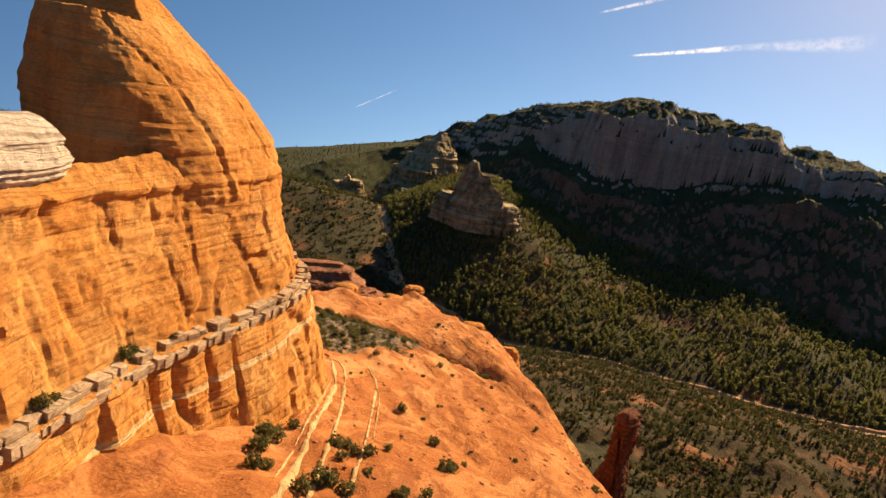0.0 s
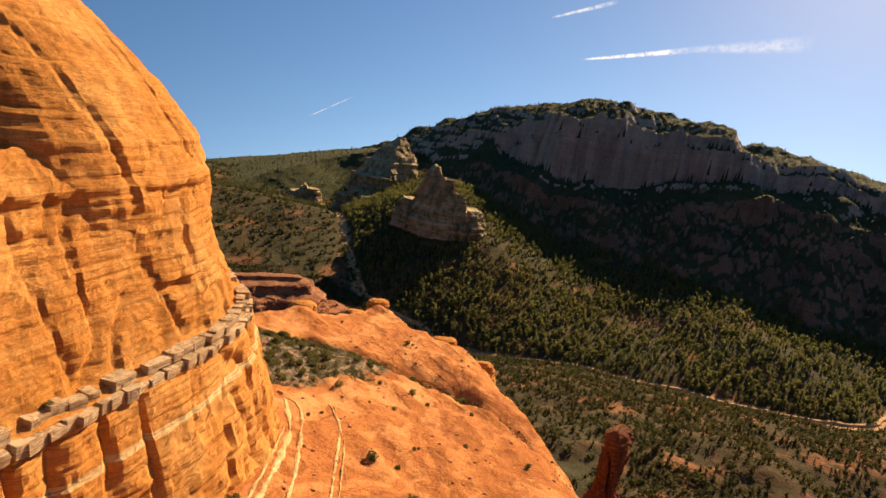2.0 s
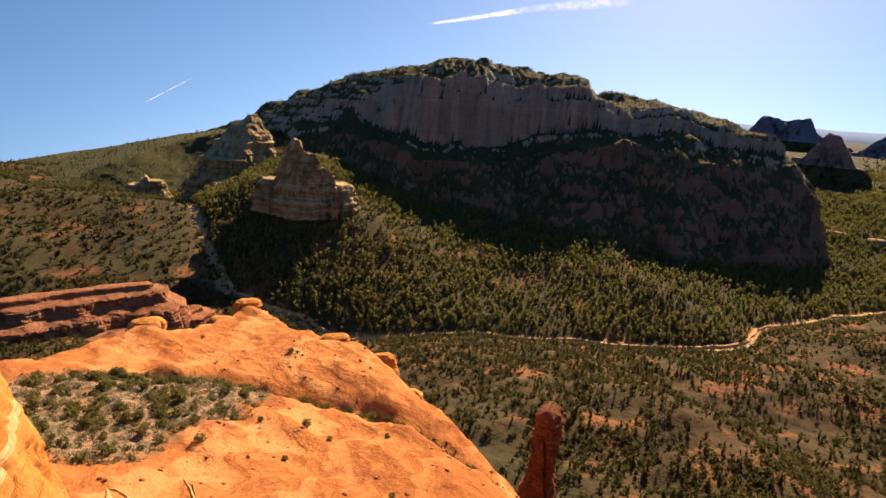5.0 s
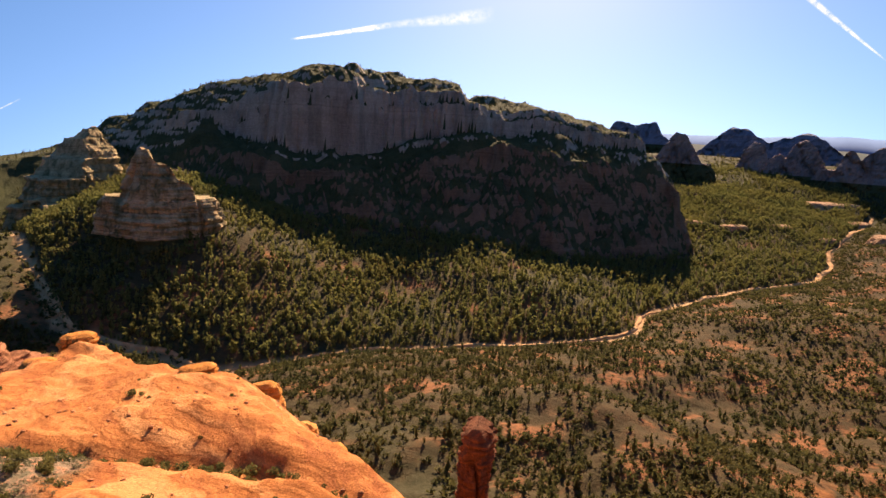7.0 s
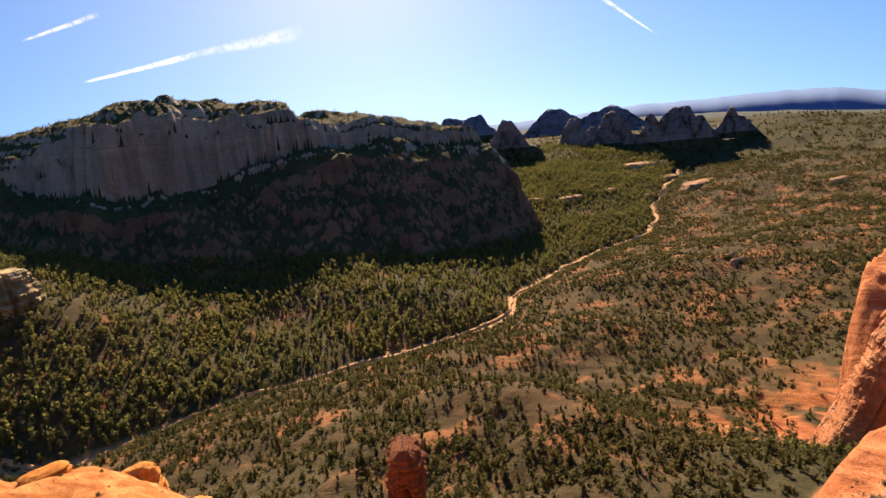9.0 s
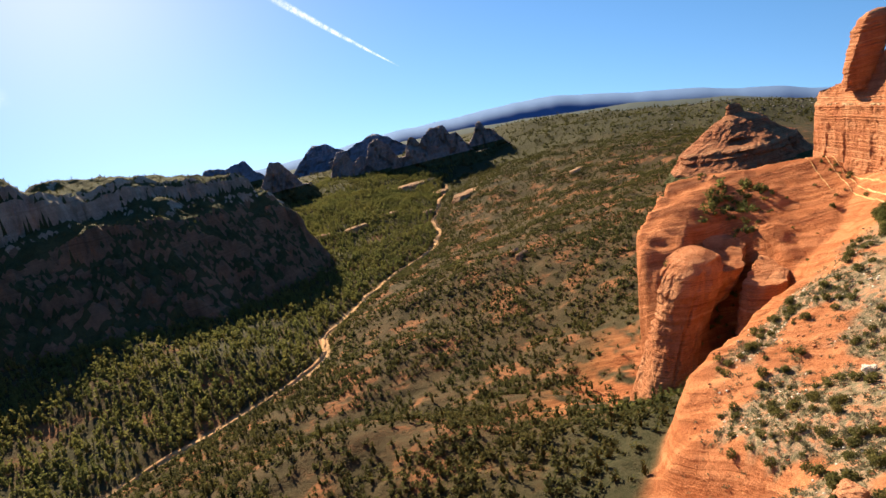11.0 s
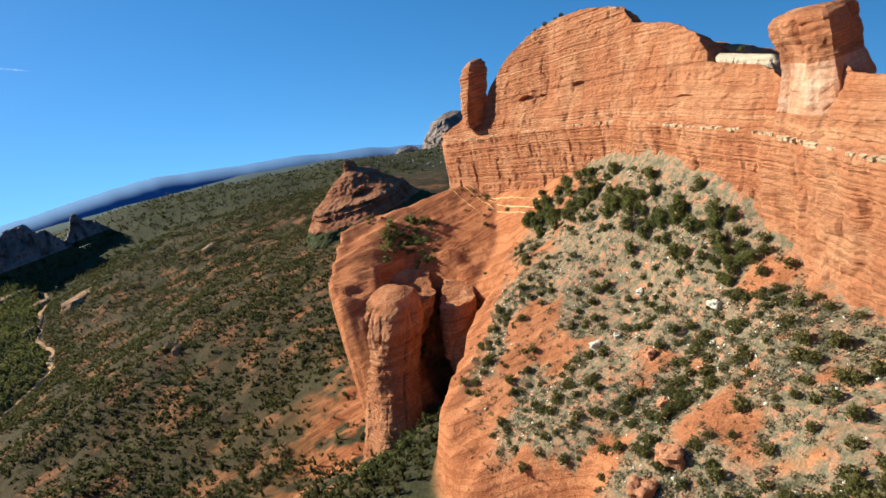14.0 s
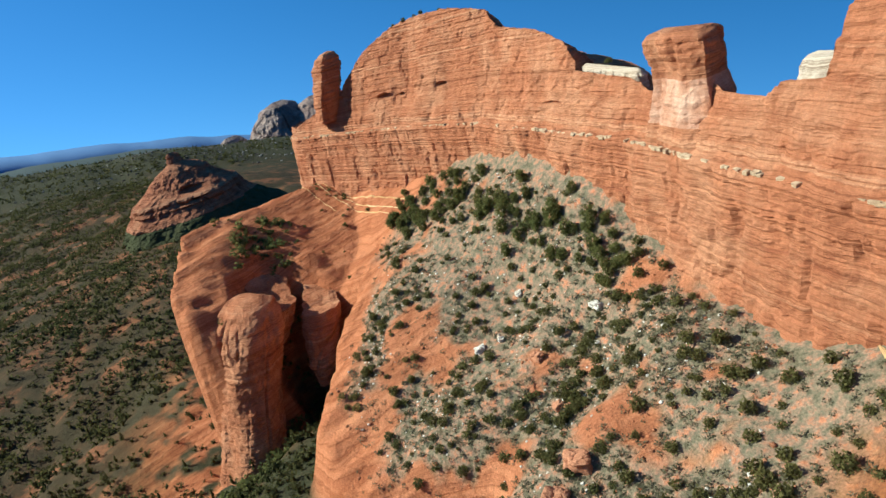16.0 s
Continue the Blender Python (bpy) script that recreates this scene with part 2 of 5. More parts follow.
def mesh_ob(name, v, f, material=None, parent=None, smooth=True):
    me = bpy.data.meshes.new(name)
    v, f = np.asarray(v, np.float32), np.asarray(f, np.int32)
    me.vertices.add(len(v))
    me.vertices.foreach_set("co", v.ravel())
    k = f.shape[1]
    me.loops.add(f.size)
    me.loops.foreach_set("vertex_index", f.ravel())
    me.polygons.add(len(f))
    me.polygons.foreach_set("loop_start", np.arange(0, f.size, k, dtype=np.int32))
    me.update(calc_edges=True)
    me.validate()
    me.polygons.foreach_set("use_smooth", np.full(len(me.polygons), smooth))
    if material:
        me.materials.append(material)
    ob = new(name, me)
    ob.parent = parent
    return ob


# ---------- the lie of the land ----------
CREEK = np.array([(-80, 860), (-36, 648), (-18, 568), (36, 528), (76, 498), (115, 500), (178, 502), (239, 484), (320, 462),
                  (400, 442), (440, 448), (485, 482), (550, 492), (690, 508), (820, 500), (915, 518), (1000, 560), (1090, 582), (1300, 645), (1700, 500), (2600, 300)], float)
BENCH = [(-100, -60), (-100, 190), (-54, 212), (-44, 242), (-29, 266), (-13, 292), (0, 328), (11, 314), (19, 284), (34, 264), (45, 284), (60, 288), (69, 264),
         (69, 215), (67, 186), (65, 163), (66, 140), (96, 128), (150, 138), (186, 130), (207, 115), (229, 97), (238, 88), (252, 92), (268, 100), (280, 112), (277, 123), (259, 130), (256, 140), (264, 147), (285, 145), (312, 132), (352, 130),
         (376, 126), (374, 92), (352, 62), (338, 40), (300, 20), (250, 10), (205, 8), (130, 22), (93, 36), (60, 46), (30, -60)]
CREASE = [(-24, 216), (4, 206), (25, 197), (38, 182), (50, 168), (62, 152), (70, 140)]



def line_dist(x, y, pts):
    """Distance to a polyline, and how far along it the nearest point lies."""
    best, along, run = np.full(np.shape(x), 1e9), np.zeros(np.shape(x)), 0.0
    for a, b in zip(pts[:-1], pts[1:]):
        d = np.subtract(b, a)
        ln = np.hypot(*d)
        t = np.clip(((x - a[0]) * d[0] + (y - a[1]) * d[1]) / ln ** 2, 0, 1)
        q = np.hypot(x - a[0] - t * d[0], y - a[1] - t * d[1])
        along = np.where(q < best, run + t * ln, along)
        best = np.minimum(best, q)
        run += ln
    return best, along


def inside(x, y, pts):
    """Signed distance to a polygon, positive inside."""
    d, _ = line_dist(x, y, list(pts) + [pts[0]])
    odd = np.zeros(np.shape(x), bool)
    for (x0, y0), (x1, y1) in zip(pts, list(pts[1:]) + [pts[0]]):
        hit = ((y0 > y) != (y1 > y)) & (x < (x1 - x0) * (y - y0) / ((y1 - y0) or 1e-9) + x0)
        odd ^= hit
    return np.where(odd, d, -d)


def near_side(x, y):
    return y < np.interp(x, CREEK[:, 0], CREEK[:, 1])


def terrace(h, pitch, amount):
    """Low steps where beds crop out: a saw of the height h."""
    q = h / pitch - np.floor(h / pitch)
    return amount * (sstep(0.0, 0.8, q) - q)


def bench_z(x, y):
    ramp_z = -70 - 0.22 * (y - 142) - 0.15 * (x + 16)
    c, _ = line_dist(x, y, CREASE)
    beyond = sstep(-6, 6, inside(x, y, CREASE + [(140, 140), (140, 420), (-24, 420)]))
    ramp_z = ramp_z - 3.5 * np.exp(-(c / 3.5) ** 2) + 4.0 * beyond * sstep(2, 18, c) * sstep(-10, 25, x)
    for bx, by, bh, br in ((54, 276, 4, 8), (2, 318, 3, 9), (64, 240, 2, 9), (-28, 255, 2, 9)):
        ramp_z = ramp_z + bh * np.exp(-((x - bx) ** 2 + (y - by) ** 2) / br ** 2)
    fy = np.interp(x, [60, 93, 117, 140, 205, 250, 300], [75, 66, 56, 53, 46, 48, 55])
    fz = np.interp(x, [60, 93, 117, 140, 180, 230, 300, 350], [-88, -86, -81, -74, -71, -79, -84, -86])
    dy = np.maximum(y - fy, -5)
    st = np.interp(x, [95, 112, 130, 160, 200, 260, 300, 350], [0.33, 0.42, 0.85, 1.0, 0.72, 0.8, 1.0, 0.65])
    bowl_z = fz - np.minimum(dy, 26) * st - 0.42 * np.maximum(dy - 26, 0)
    g, _ = line_dist(x, y, [(126, 114), (140, 126), (156, 146)])
    bowl_z = bowl_z - 15 * np.exp(-(g / 5.0) ** 2) * sstep(108, 122, y)
    spur = np.where(x < 310, -106 + 0.45 * (x - 256), -82 - 0.3 * (x - 310)) + 1.6 * fbm2(x - 0.6 * y, 0.5 * x + y * 0.4, 13, 3, 41)
    bowl_z = bowl_z + sstep(238, 256, x) * np.maximum(spur - bowl_z, 0)
    k = sstep(35, 100, x)
    z = ramp_z * (1 - k) + bowl_z * k
    rib = fbm2(x + 0.5 * y, y * 0.25, 9, 3, 31)
    return z + 2.0 * fbm2(x, y, 28, 4, 5) + 0.5 * fbm2(x, y, 5, 3, 9) + 1.1 * rib * (1 - k) + 0.8 * np.abs(fbm2(x, y, 7, 3, 35)) * (1 - k) + terrace(z + 0.35 * x + 3 * fbm2(x, y, 30, 2, 37), 1.7, 0.8) * (1 - k)


def ground_z(x, y):
    d, along = line_dist(x, y, CREEK)
    near = near_side(x, y)
    fx = (1 - 0.45 * sstep(-60, -200, x)) - 0.62 * sstep(190, 300, x) * (1 - 0.4 * sstep(380, 600, x))
    base = -200 + 0.33 * np.clip(y - 500, 0, 220) * (1 - sstep(50, 260, x))
    zn = base + fx * (0.25 * np.minimum(d, 230) + 0.03 * np.maximum(d - 230, 0))
    zf = base + (0.22 - 0.15 * sstep(0, -160, x)) * np.minimum(d, 300)
    z = np.where(near, zn, zf)
    z += sstep(15, 90, d) * (9 * fbm2(x, y, 120, 4, 2) + 2.5 * fbm2(x, y, 25, 3, 3))
    far = sstep(900, 2100, np.hypot(x, y))
    az = np.degrees(np.arctan2(x, y)) - 50
    skyline = 0.2 - 15.0 * (1 - np.cos(np.radians(az)))
    rim = np.hypot(x, y) * np.tan(np.radians(skyline)) - 30
    z = z * (1 - far) + np.minimum(rim, -60) * far + sstep(700, 1500, np.hypot(x, y)) * 14 * fbm2(x, y, 260, 4, 33)
    z -= 2.5 * (1 - sstep(6, 20, d))
    z -= 45 * sstep(560, 1000, y) * sstep(40, -120, x)
    z = z - 0.32 * np.maximum(25 - y, 0) * (1 - far) * sstep(-40, 40, x)
    ins = inside(x, y, BENCH) + 1.6 * fbm2(x, y, 14, 3, 8)
    b = bench_z(x, y)
    b = b - 4.5 * np.abs(fbm2(x - 0.3 * y, 0.5 * y, 11, 3, 36)) * (1 - sstep(3, 20, ins)) * sstep(95, 120, x)
    k = sstep(-11, 1.5, ins)
    return np.where(b > z, z + (b - z) * k, z)


def axis(lo, fine0, fine1, hi, step, grow=1.06):
    a = list(np.arange(fine0, fine1, step))
    s, v = step, fine1
    while v < hi:
        a.append(v)
        s *= grow
        v += s
    s, v, left = step, fine0, []
    while v > lo:
        s *= grow
        v -= s
        left.append(v)
    return np.array(left[::-1] + a + [hi])


gx, gy = axis(-4500, -60, 340, 4700, 1.3), axis(-3000, 30, 420, 4700, 1.3)
X, Y = np.meshgrid(gx, gy)
Z = ground_z(X, Y)
PATCH = [(-46, 172), (-27, 153), (-16, 153), (-10, 169), (1, 181), (6, 196), (4, 206), (-15, 215), (-32, 214), (-44, 196)]
ny, nx = X.shape
idx = np.arange(nx * ny).reshape(ny, nx)
quads = np.stack([idx[:-1, :-1], idx[:-1, 1:], idx[1:, 1:], idx[1:, :-1]], -1).reshape(-1, 4)
ground = mesh_ob("ground", np.stack([X, Y, Z], -1).reshape(-1, 3), quads, GROUND)
tagged(ground, "red sandstone slopes and wooded canyon floor with a sandy wash", "ground", kind="structure")


def apron_at(x, y, ins):
    """Bare red slope below the buttresses."""
    return sstep(-75, -25, ins + 8 * fbm2(x, y, 30, 3, 39)) * sstep(215, 250, x) * sstep(440, 380, x) * sstep(70, 100, y)


def ground_kind(x, y, z):
    ins = inside(x, y, BENCH)
    d, _ = line_dist(x, y, CREEK)
    patch = sstep(-3, 3, inside(x, y, PATCH) + 3 * fbm2(x, y, 9, 3, 21))
    edge = np.maximum(1 - sstep(7, 15, ins + 4 * fbm2(x, y, 12, 3, 24)), sstep(232, 240, x + 5 * fbm2(x, y, 12, 3, 26)))
    rampness = np.maximum(1 - sstep(60, 78, x + 6 * fbm2(x, y, 15, 3, 22)), edge * sstep(-12, -4, ins))
    bowl = sstep(58, 76, x + 4 * fbm2(x, y, 10, 3, 27)) * sstep(-5, 5, ins)
    red = sstep(0.3, 0.55, fbm2(x, y, 14, 4, 23) + 0.25 * sstep(100, 120, y))
    slick = sstep(-14, -6, ins) * np.maximum(rampness * (1 - patch), bowl * red * 0.9)
    apron = apron_at(x, y, ins)
    slick = np.maximum(slick, 0.9 * apron * sstep(-0.35, 0.1, fbm2(x, y, 16, 4, 29)))
    scrub = np.maximum(bowl, 0.9 * patch * sstep(-4, 4, ins))
    sand = (1 - sstep(2.5, 5.5, d + 1.5 * fbm2(x, y, 20, 3, 25))) * sstep(620, 480, np.hypot(x - 200, y - 300))
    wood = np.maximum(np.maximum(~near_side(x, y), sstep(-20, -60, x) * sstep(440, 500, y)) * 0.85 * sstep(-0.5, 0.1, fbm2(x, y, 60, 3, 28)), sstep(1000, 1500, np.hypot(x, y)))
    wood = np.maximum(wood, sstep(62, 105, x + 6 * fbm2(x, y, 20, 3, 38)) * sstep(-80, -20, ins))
    return slick, scrub, sand, wood


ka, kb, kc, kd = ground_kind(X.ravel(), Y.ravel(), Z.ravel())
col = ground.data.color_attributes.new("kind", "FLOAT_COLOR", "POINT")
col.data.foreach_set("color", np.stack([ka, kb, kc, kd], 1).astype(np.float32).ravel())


def gz(x, y):
    return float(ground_z(np.array([float(x)]), np.array([float(y)]))[0])


# ---------- rock masses ----------
def stadium(spine, step, rmax=14.0):
    """Points round a spine: foot point, outward direction and share of the way along, for both sides and both ends."""
    sp = np.array(spine, float)
    seg = np.diff(sp, axis=0)
    ln = np.hypot(seg[:, 0], seg[:, 1])
    cum = np.r_[0, np.cumsum(ln)]
    n = max(int(cum[-1] / step), 2)
    s = np.linspace(0, cum[-1], n)
    px, py = np.interp(s, cum, sp[:, 0]), np.interp(s, cum, sp[:, 1])
    tx, ty = np.gradient(px), np.gradient(py)
    for _ in range(6):
        tx, ty = (np.convolve(np.pad(v, 2, "edge"), np.ones(5) / 5, "valid") for v in (tx, ty))
    q = np.hypot(tx, ty)
    tx, ty = tx / q, ty / q
    m = max(22, int(2.2 * rmax / step)) if step < 1.4 else 110
    a1 = np.linspace(0, math.pi, m + 2)[1:-1]
    e1 = np.stack([ty[-1] * np.cos(a1) + tx[-1] * np.sin(a1), -tx[-1] * np.cos(a1) + ty[-1] * np.sin(a1)], 1)
    e0 = np.stack([-ty[0] * np.cos(a1) - tx[0] * np.sin(a1), tx[0] * np.cos(a1) - ty[0] * np.sin(a1)], 1)
    foot = np.concatenate([np.stack([px, py], 1), np.repeat([[px[-1], py[-1]]], m, 0), np.stack([px, py], 1)[::-1], np.repeat([[px[0], py[0]]], m, 0)])
    out = np.concatenate([np.stack([ty, -tx], 1), e1, np.stack([-ty, tx], 1)[::-1], e0])
    share = np.concatenate([s, np.full(m, s[-1]), s[::-1], np.full(m, 0.0)]) / cum[-1]
    return foot, out, share


def rock_shape(spine, levels, step=0.9, top=None, dip=(0, 0), ledge=0.8, rough=1.2, crack=0.8, seed=0, lean=(0, 0), bed=1.6, dents=(), frac=None, front=None, vstep=None, spall=0.0, square=0.0, wide=None, wobble=0.0):
    """A mass of bedded rock: levels are (height, distance from the spine); top(share) cuts the height off along the spine."""
    foot, out, share = stadium(spine, step, sorted(k[1] for k in levels)[len(levels) // 2])
    lz, lr = np.array([k[0] for k in levels], float), np.array([k[1] for k in levels], float)
    run = np.r_[0, np.cumsum(np.hypot(np.diff(lz), np.diff(lr)))]
    nv = max(int(run[-1] / (vstep or step)), 8)
    if square:
        m_ = np.abs(out).max(1)
        out = out / (m_ ** square)[:, None]
    t = np.linspace(0, run[-1], nv)
    z, r = np.interp(t, run, lz), np.interp(t, run, lr)
    n = len(foot)
    zz, rr = np.repeat(z[:, None], n, 1), np.repeat(r[:, None], n, 1)
    steep = np.abs(np.gradient(z)) / (np.abs(np.gradient(z)) + np.abs(np.gradient(r)) + 1e-9)
    steep = 0.12 + 0.88 * sstep(0.4, 0.72, np.convolve(np.pad(steep, 2, "edge"), np.ones(5) / 5, "valid"))
    if wide is not None:
        rr = rr * wide(share)[None, :]
    cut = np.zeros_like(zz)
    if top is not None:
        tv = top(share)[None, :] + np.zeros_like(zz)
        cut = np.maximum(zz - tv, 0)
        if front is None:
            zz = np.minimum(zz, tv)
        else:                       # a wall with its crest along the front edge
            rim = np.interp(tv, lz[np.r_[True, np.diff(lz) > 0]], lr[np.r_[True, np.diff(lz) > 0]])
            face = (out[None, :, 0] * front[0] + out[None, :, 1] * front[1]) > 0
            fall = np.minimum(0.9 * np.maximum(rim - rr, 0), 11)
            zz = np.where(face, np.where(cut > 0, tv - fall, zz), np.minimum(zz, tv - 11))
    x = foot[None, :, 0] + out[None, :, 0] * rr
    y = foot[None, :, 1] + out[None, :, 1] * rr
    zb = zz
    zs = zz + dip[0] * (x - foot[:, 0].mean()) + dip[1] * (y - foot[:, 1].mean())
    p = np.stack([x.ravel(), y.ravel(), zs.ravel()], 1)
    lay = zb.ravel()
    wav = 0.6 * fbm(p / 20.0, 2, seed + 40)
    def steps(h, k):
        q = np.floor((lay + wav) / h)
        hsh = np.sin(q * 12.9898 + (seed + k) * 78.233) * 43758.5453
        return (hsh - np.floor(hsh)) * 2 - 1

    groove = np.zeros(len(lay))
    for h, k in ((bed * 3.1, 0.7), (bed, 0.5)):
        q = (lay + wav) / h
        e = np.abs(q - np.round(q)) * h
        groove += k * np.exp(-(e / (0.16 * bed)) ** 2)
    beds = -groove * (0.3 + 0.7 * (fbm(p / (bed * 5), 2, seed + 45) > -0.15)) + 0.55 * steps(bed * 3.1, 1) + 0.4 * steps(bed, 2) + 0.35 * steps(bed * 0.45, 3)
    big = fbm(p / (bed / 1.6) / np.array([16, 16, 30]), 3, seed + 7)
    cr = np.abs(vnoise(p / (bed / 1.6) / np.array([6.0, 6.0, 40.0]), seed + 11))
    cr2 = np.abs(vnoise(p / (bed / 1.6) / np.array([2.6, 2.6, 18.0]), seed + 13))
    fine = fbm(p / (bed / 1.6) / 2.2, 3, seed + 17)
    w = np.minimum(rr.ravel() / max(4.0, 2.4 * rough), 1)
    stp = np.repeat(steep[:, None], n, 1).ravel()
    ck = crack * (1 + 0.8 * sstep(frac + 2, frac - 2, lay)) if frac is not None else crack
    dsp = w * (stp * ledge * beds + rough * big + 0.22 * rough * fine - stp * ck * np.exp(-(cr / 0.08) ** 2) - 0.25 * stp * ck * np.exp(-(cr2 / 0.16) ** 2))
    for dx, dy, dz, rh, rv, deep in dents:
        g = np.hypot(p[:, 0] - dx, p[:, 1] - dy) / rh
        h = (p[:, 2] - dz) / rv
        dsp = dsp - deep * (1 - sstep(0.6, 1.0, np.sqrt(g * g + np.where(h > 0, h * h, h * h * 2.5))))
    if spall:                       # slabs that have split away, each with its own depth
        warp = 2.2 * fbm(p / 7.0, 2, seed + 50)
        al = (np.tile(np.r_[0, np.cumsum(np.hypot(*np.diff(foot + out * np.median(lr), axis=0).T))], nv) + warp + 2 * vnoise(p / 9.0, seed + 51)) / 5.5
        up = (lay + 1.4 * warp) / 8.0 + 0.5 * (np.floor(al) % 2)
        hsh = np.sin(np.floor(al) * 127.1 + np.floor(up) * 311.7 + seed) * 43758.5453
        deep = (hsh - np.floor(hsh)) ** 2
        fa, fu = al - np.floor(al), up - np.floor(up)
        dsp = dsp - w * spall * deep * sstep(0.0, 0.25, np.minimum(fa, 1 - fa)) * sstep(0.0, 0.14, 1 - fu) * (0.35 + 0.65 * fu)
    dsp = dsp + w * 0.1 * rough * fbm(p / (bed / 1.6) / 0.7, 2, seed + 60)
    o = np.tile(out, (nv, 1))
    hz = zs.ravel() - lz[0]
    vx = x.ravel() + o[:, 0] * dsp + lean[0] * hz
    vy = y.ravel() + o[:, 1] * dsp + lean[1] * hz
    vz = zs.ravel() + 0.35 * fine * (cut.ravel() > 0) + 0.3 * big * w
    if wobble:
        vz = vz + wobble * fbm(p / np.array([70.0, 70.0, 400.0]), 3, seed + 70) * sstep(8, -50, zs.ravel())
    v = np.stack([vx, vy, vz], 1)
    i = np.arange(nv * n).reshape(nv, n)
    j = np.roll(i, -1, 1)
    f = np.stack([i[:-1], j[:-1], j[1:], i[1:]], -1).reshape(-1, 4)
    return v, f


def rock(name, label, material, *a, category="rock", **k):
    v, f = rock_shape(*a, **k)
    return tagged(mesh_ob(name, v, f, material, smooth=False), label, category)


def rock_thing(name, label, bands, *a, category="rock", seam=None, **k):
    """A mass of rock split into named beds: bands are (part, lowest share of the rings, material), from the foot up."""
    v, f = rock_shape(*a, **k)
    thing = tagged(new(name), label, category)
    foot, out, share = stadium(a[0], k.get("step", 0.9), sorted(q[1] for q in a[1])[len(a[1]) // 2])
    ring = np.arange(len(f)) // len(foot)
    lz, lr = np.array([q[0] for q in a[1]], float), np.array([q[1] for q in a[1]], float)
    run = np.r_[0, np.cumsum(np.hypot(np.diff(lz), np.diff(lr)))]
    rz = np.interp(np.linspace(0, run[-1], ring.max() + 2), run, lz)[ring]
    for i, (part_name, z0, m) in enumerate(bands):
        z1 = bands[i + 1][1] if i + 1 < len(bands) else 1e9
        sel = f[(rz >= z0) & (rz < z1)]
        if len(sel):
            used, inv = np.unique(sel, return_inverse=True)
            mesh_ob(part_name, v[used], inv.reshape(sel.shape), m, thing, smooth=False)
    return thing


def block(name, size, at, material, parent=None, seed=0, turn=0.0, cuts=4, rough=0.16, edge=8):
    """A weathered boulder or block: a rounded box with worn faces."""
    n = cuts
    g = np.linspace(-1, 1, n + 1)
    v, f, base = [], [], 0
    for ax in range(3):
        for sgn in (-1, 1):
            a, b = np.meshgrid(g, g)
            p = np.zeros((n + 1, n + 1, 3))
            p[..., ax], p[..., (ax + 1) % 3], p[..., (ax + 2) % 3] = sgn, a, b * sgn
            v.append(p.reshape(-1, 3))
            i = np.arange((n + 1) ** 2).reshape(n + 1, n + 1) + base
            f.append(np.stack([i[:-1, :-1], i[:-1, 1:], i[1:, 1:], i[1:, :-1]], -1).reshape(-1, 4))
            base += (n + 1) ** 2
    v, f = np.concatenate(v), np.concatenate(f)
    v, inv = np.unique(np.round(v, 5), axis=0, return_inverse=True)
    f = inv.reshape(-1)[f]
    v = v / np.maximum((np.abs(v) ** edge).sum(1, keepdims=True) ** (1.0 / edge), 1e-6)
    v = v * (1 + rough * fbm(v * 1.3 + seed * 7.7, 3, seed)[:, None])
    v = v * np.array(size) / 2
    c, s = math.cos(turn), math.sin(turn)
    v = np.stack([v[:, 0] * c - v[:, 1] * s, v[:, 0] * s + v[:, 1] * c, v[:, 2]], 1)
    ob = mesh_ob(name, v, f, material, parent, smooth=False)
    ob.location = at
    return ob


# the great butte beside the start of the way
BUTTE_SPINE = [(-84, -23), (-75, 34), (-68, 80), (-57, 110)]


def butte_top(s):
    return np.interp(s, [0, 0.8, 1], [-15.2, -15.4, -12.4])


butte = rock_thing("sandstone_butte", "tall orange sandstone butte with a pale cap and dark cracks", [
    ("lower_cliff", -200, ROCK), ("pale_bed", -47.0, ROCK_PALE), ("middle_cliff", -46.5, ROCK), ("ledge", -40.7, ROCK), ("cliff_face", -39.1, ROCK)], BUTTE_SPINE,
    [(-97.7, 52.9), (-69, 44.8), (-54, 40.8), (-43.7, 37.4), (-40.7, 36.6), (-39.8, 35.9), (-38.9, 34.2), (-34.5, 32.8), (-27, 29.8), (-20, 27.8), (-18.6, 28.4), (-17.4, 27), (-14.4, 24.6), (-12.4, 19), (-11.8, 0.05)],
    step=0.58, vstep=0.42, top=butte_top, dip=(0, 0), ledge=0.22, rough=0.9, crack=0.6, seed=3, bed=1.5, frac=-41, front=(1, -0.2), spall=0.32,
    dents=[(-31, 101, -32, 5.2, 1.8, 2.6), (-32, 106, -34.7, 2.9, 0.6, 1.2), (-38, 82, -29, 0.9, 3.6, 2.4), (-38.4, 78.5, -27, 0.8, 3.4, 2.2), (-38.6, 74, -24, 0.8, 2.6, 1.8), (-40, 60, -25.3, 0.8, 2.8, 2.1), (-40.4, 56, -31.6, 0.8, 1.8, 1.7),
           (-36, 76, -17.8, 1.8, 0.6, 1.0), (-33, 85, -20.7, 1.6, 0.5, 0.9), (-28, 96, -52, 1.0, 9, 3.0), (-30, 82, -56, 0.9, 10, 2.6), (-24, 108, -50, 0.8, 8, 2.4)], category="butte")

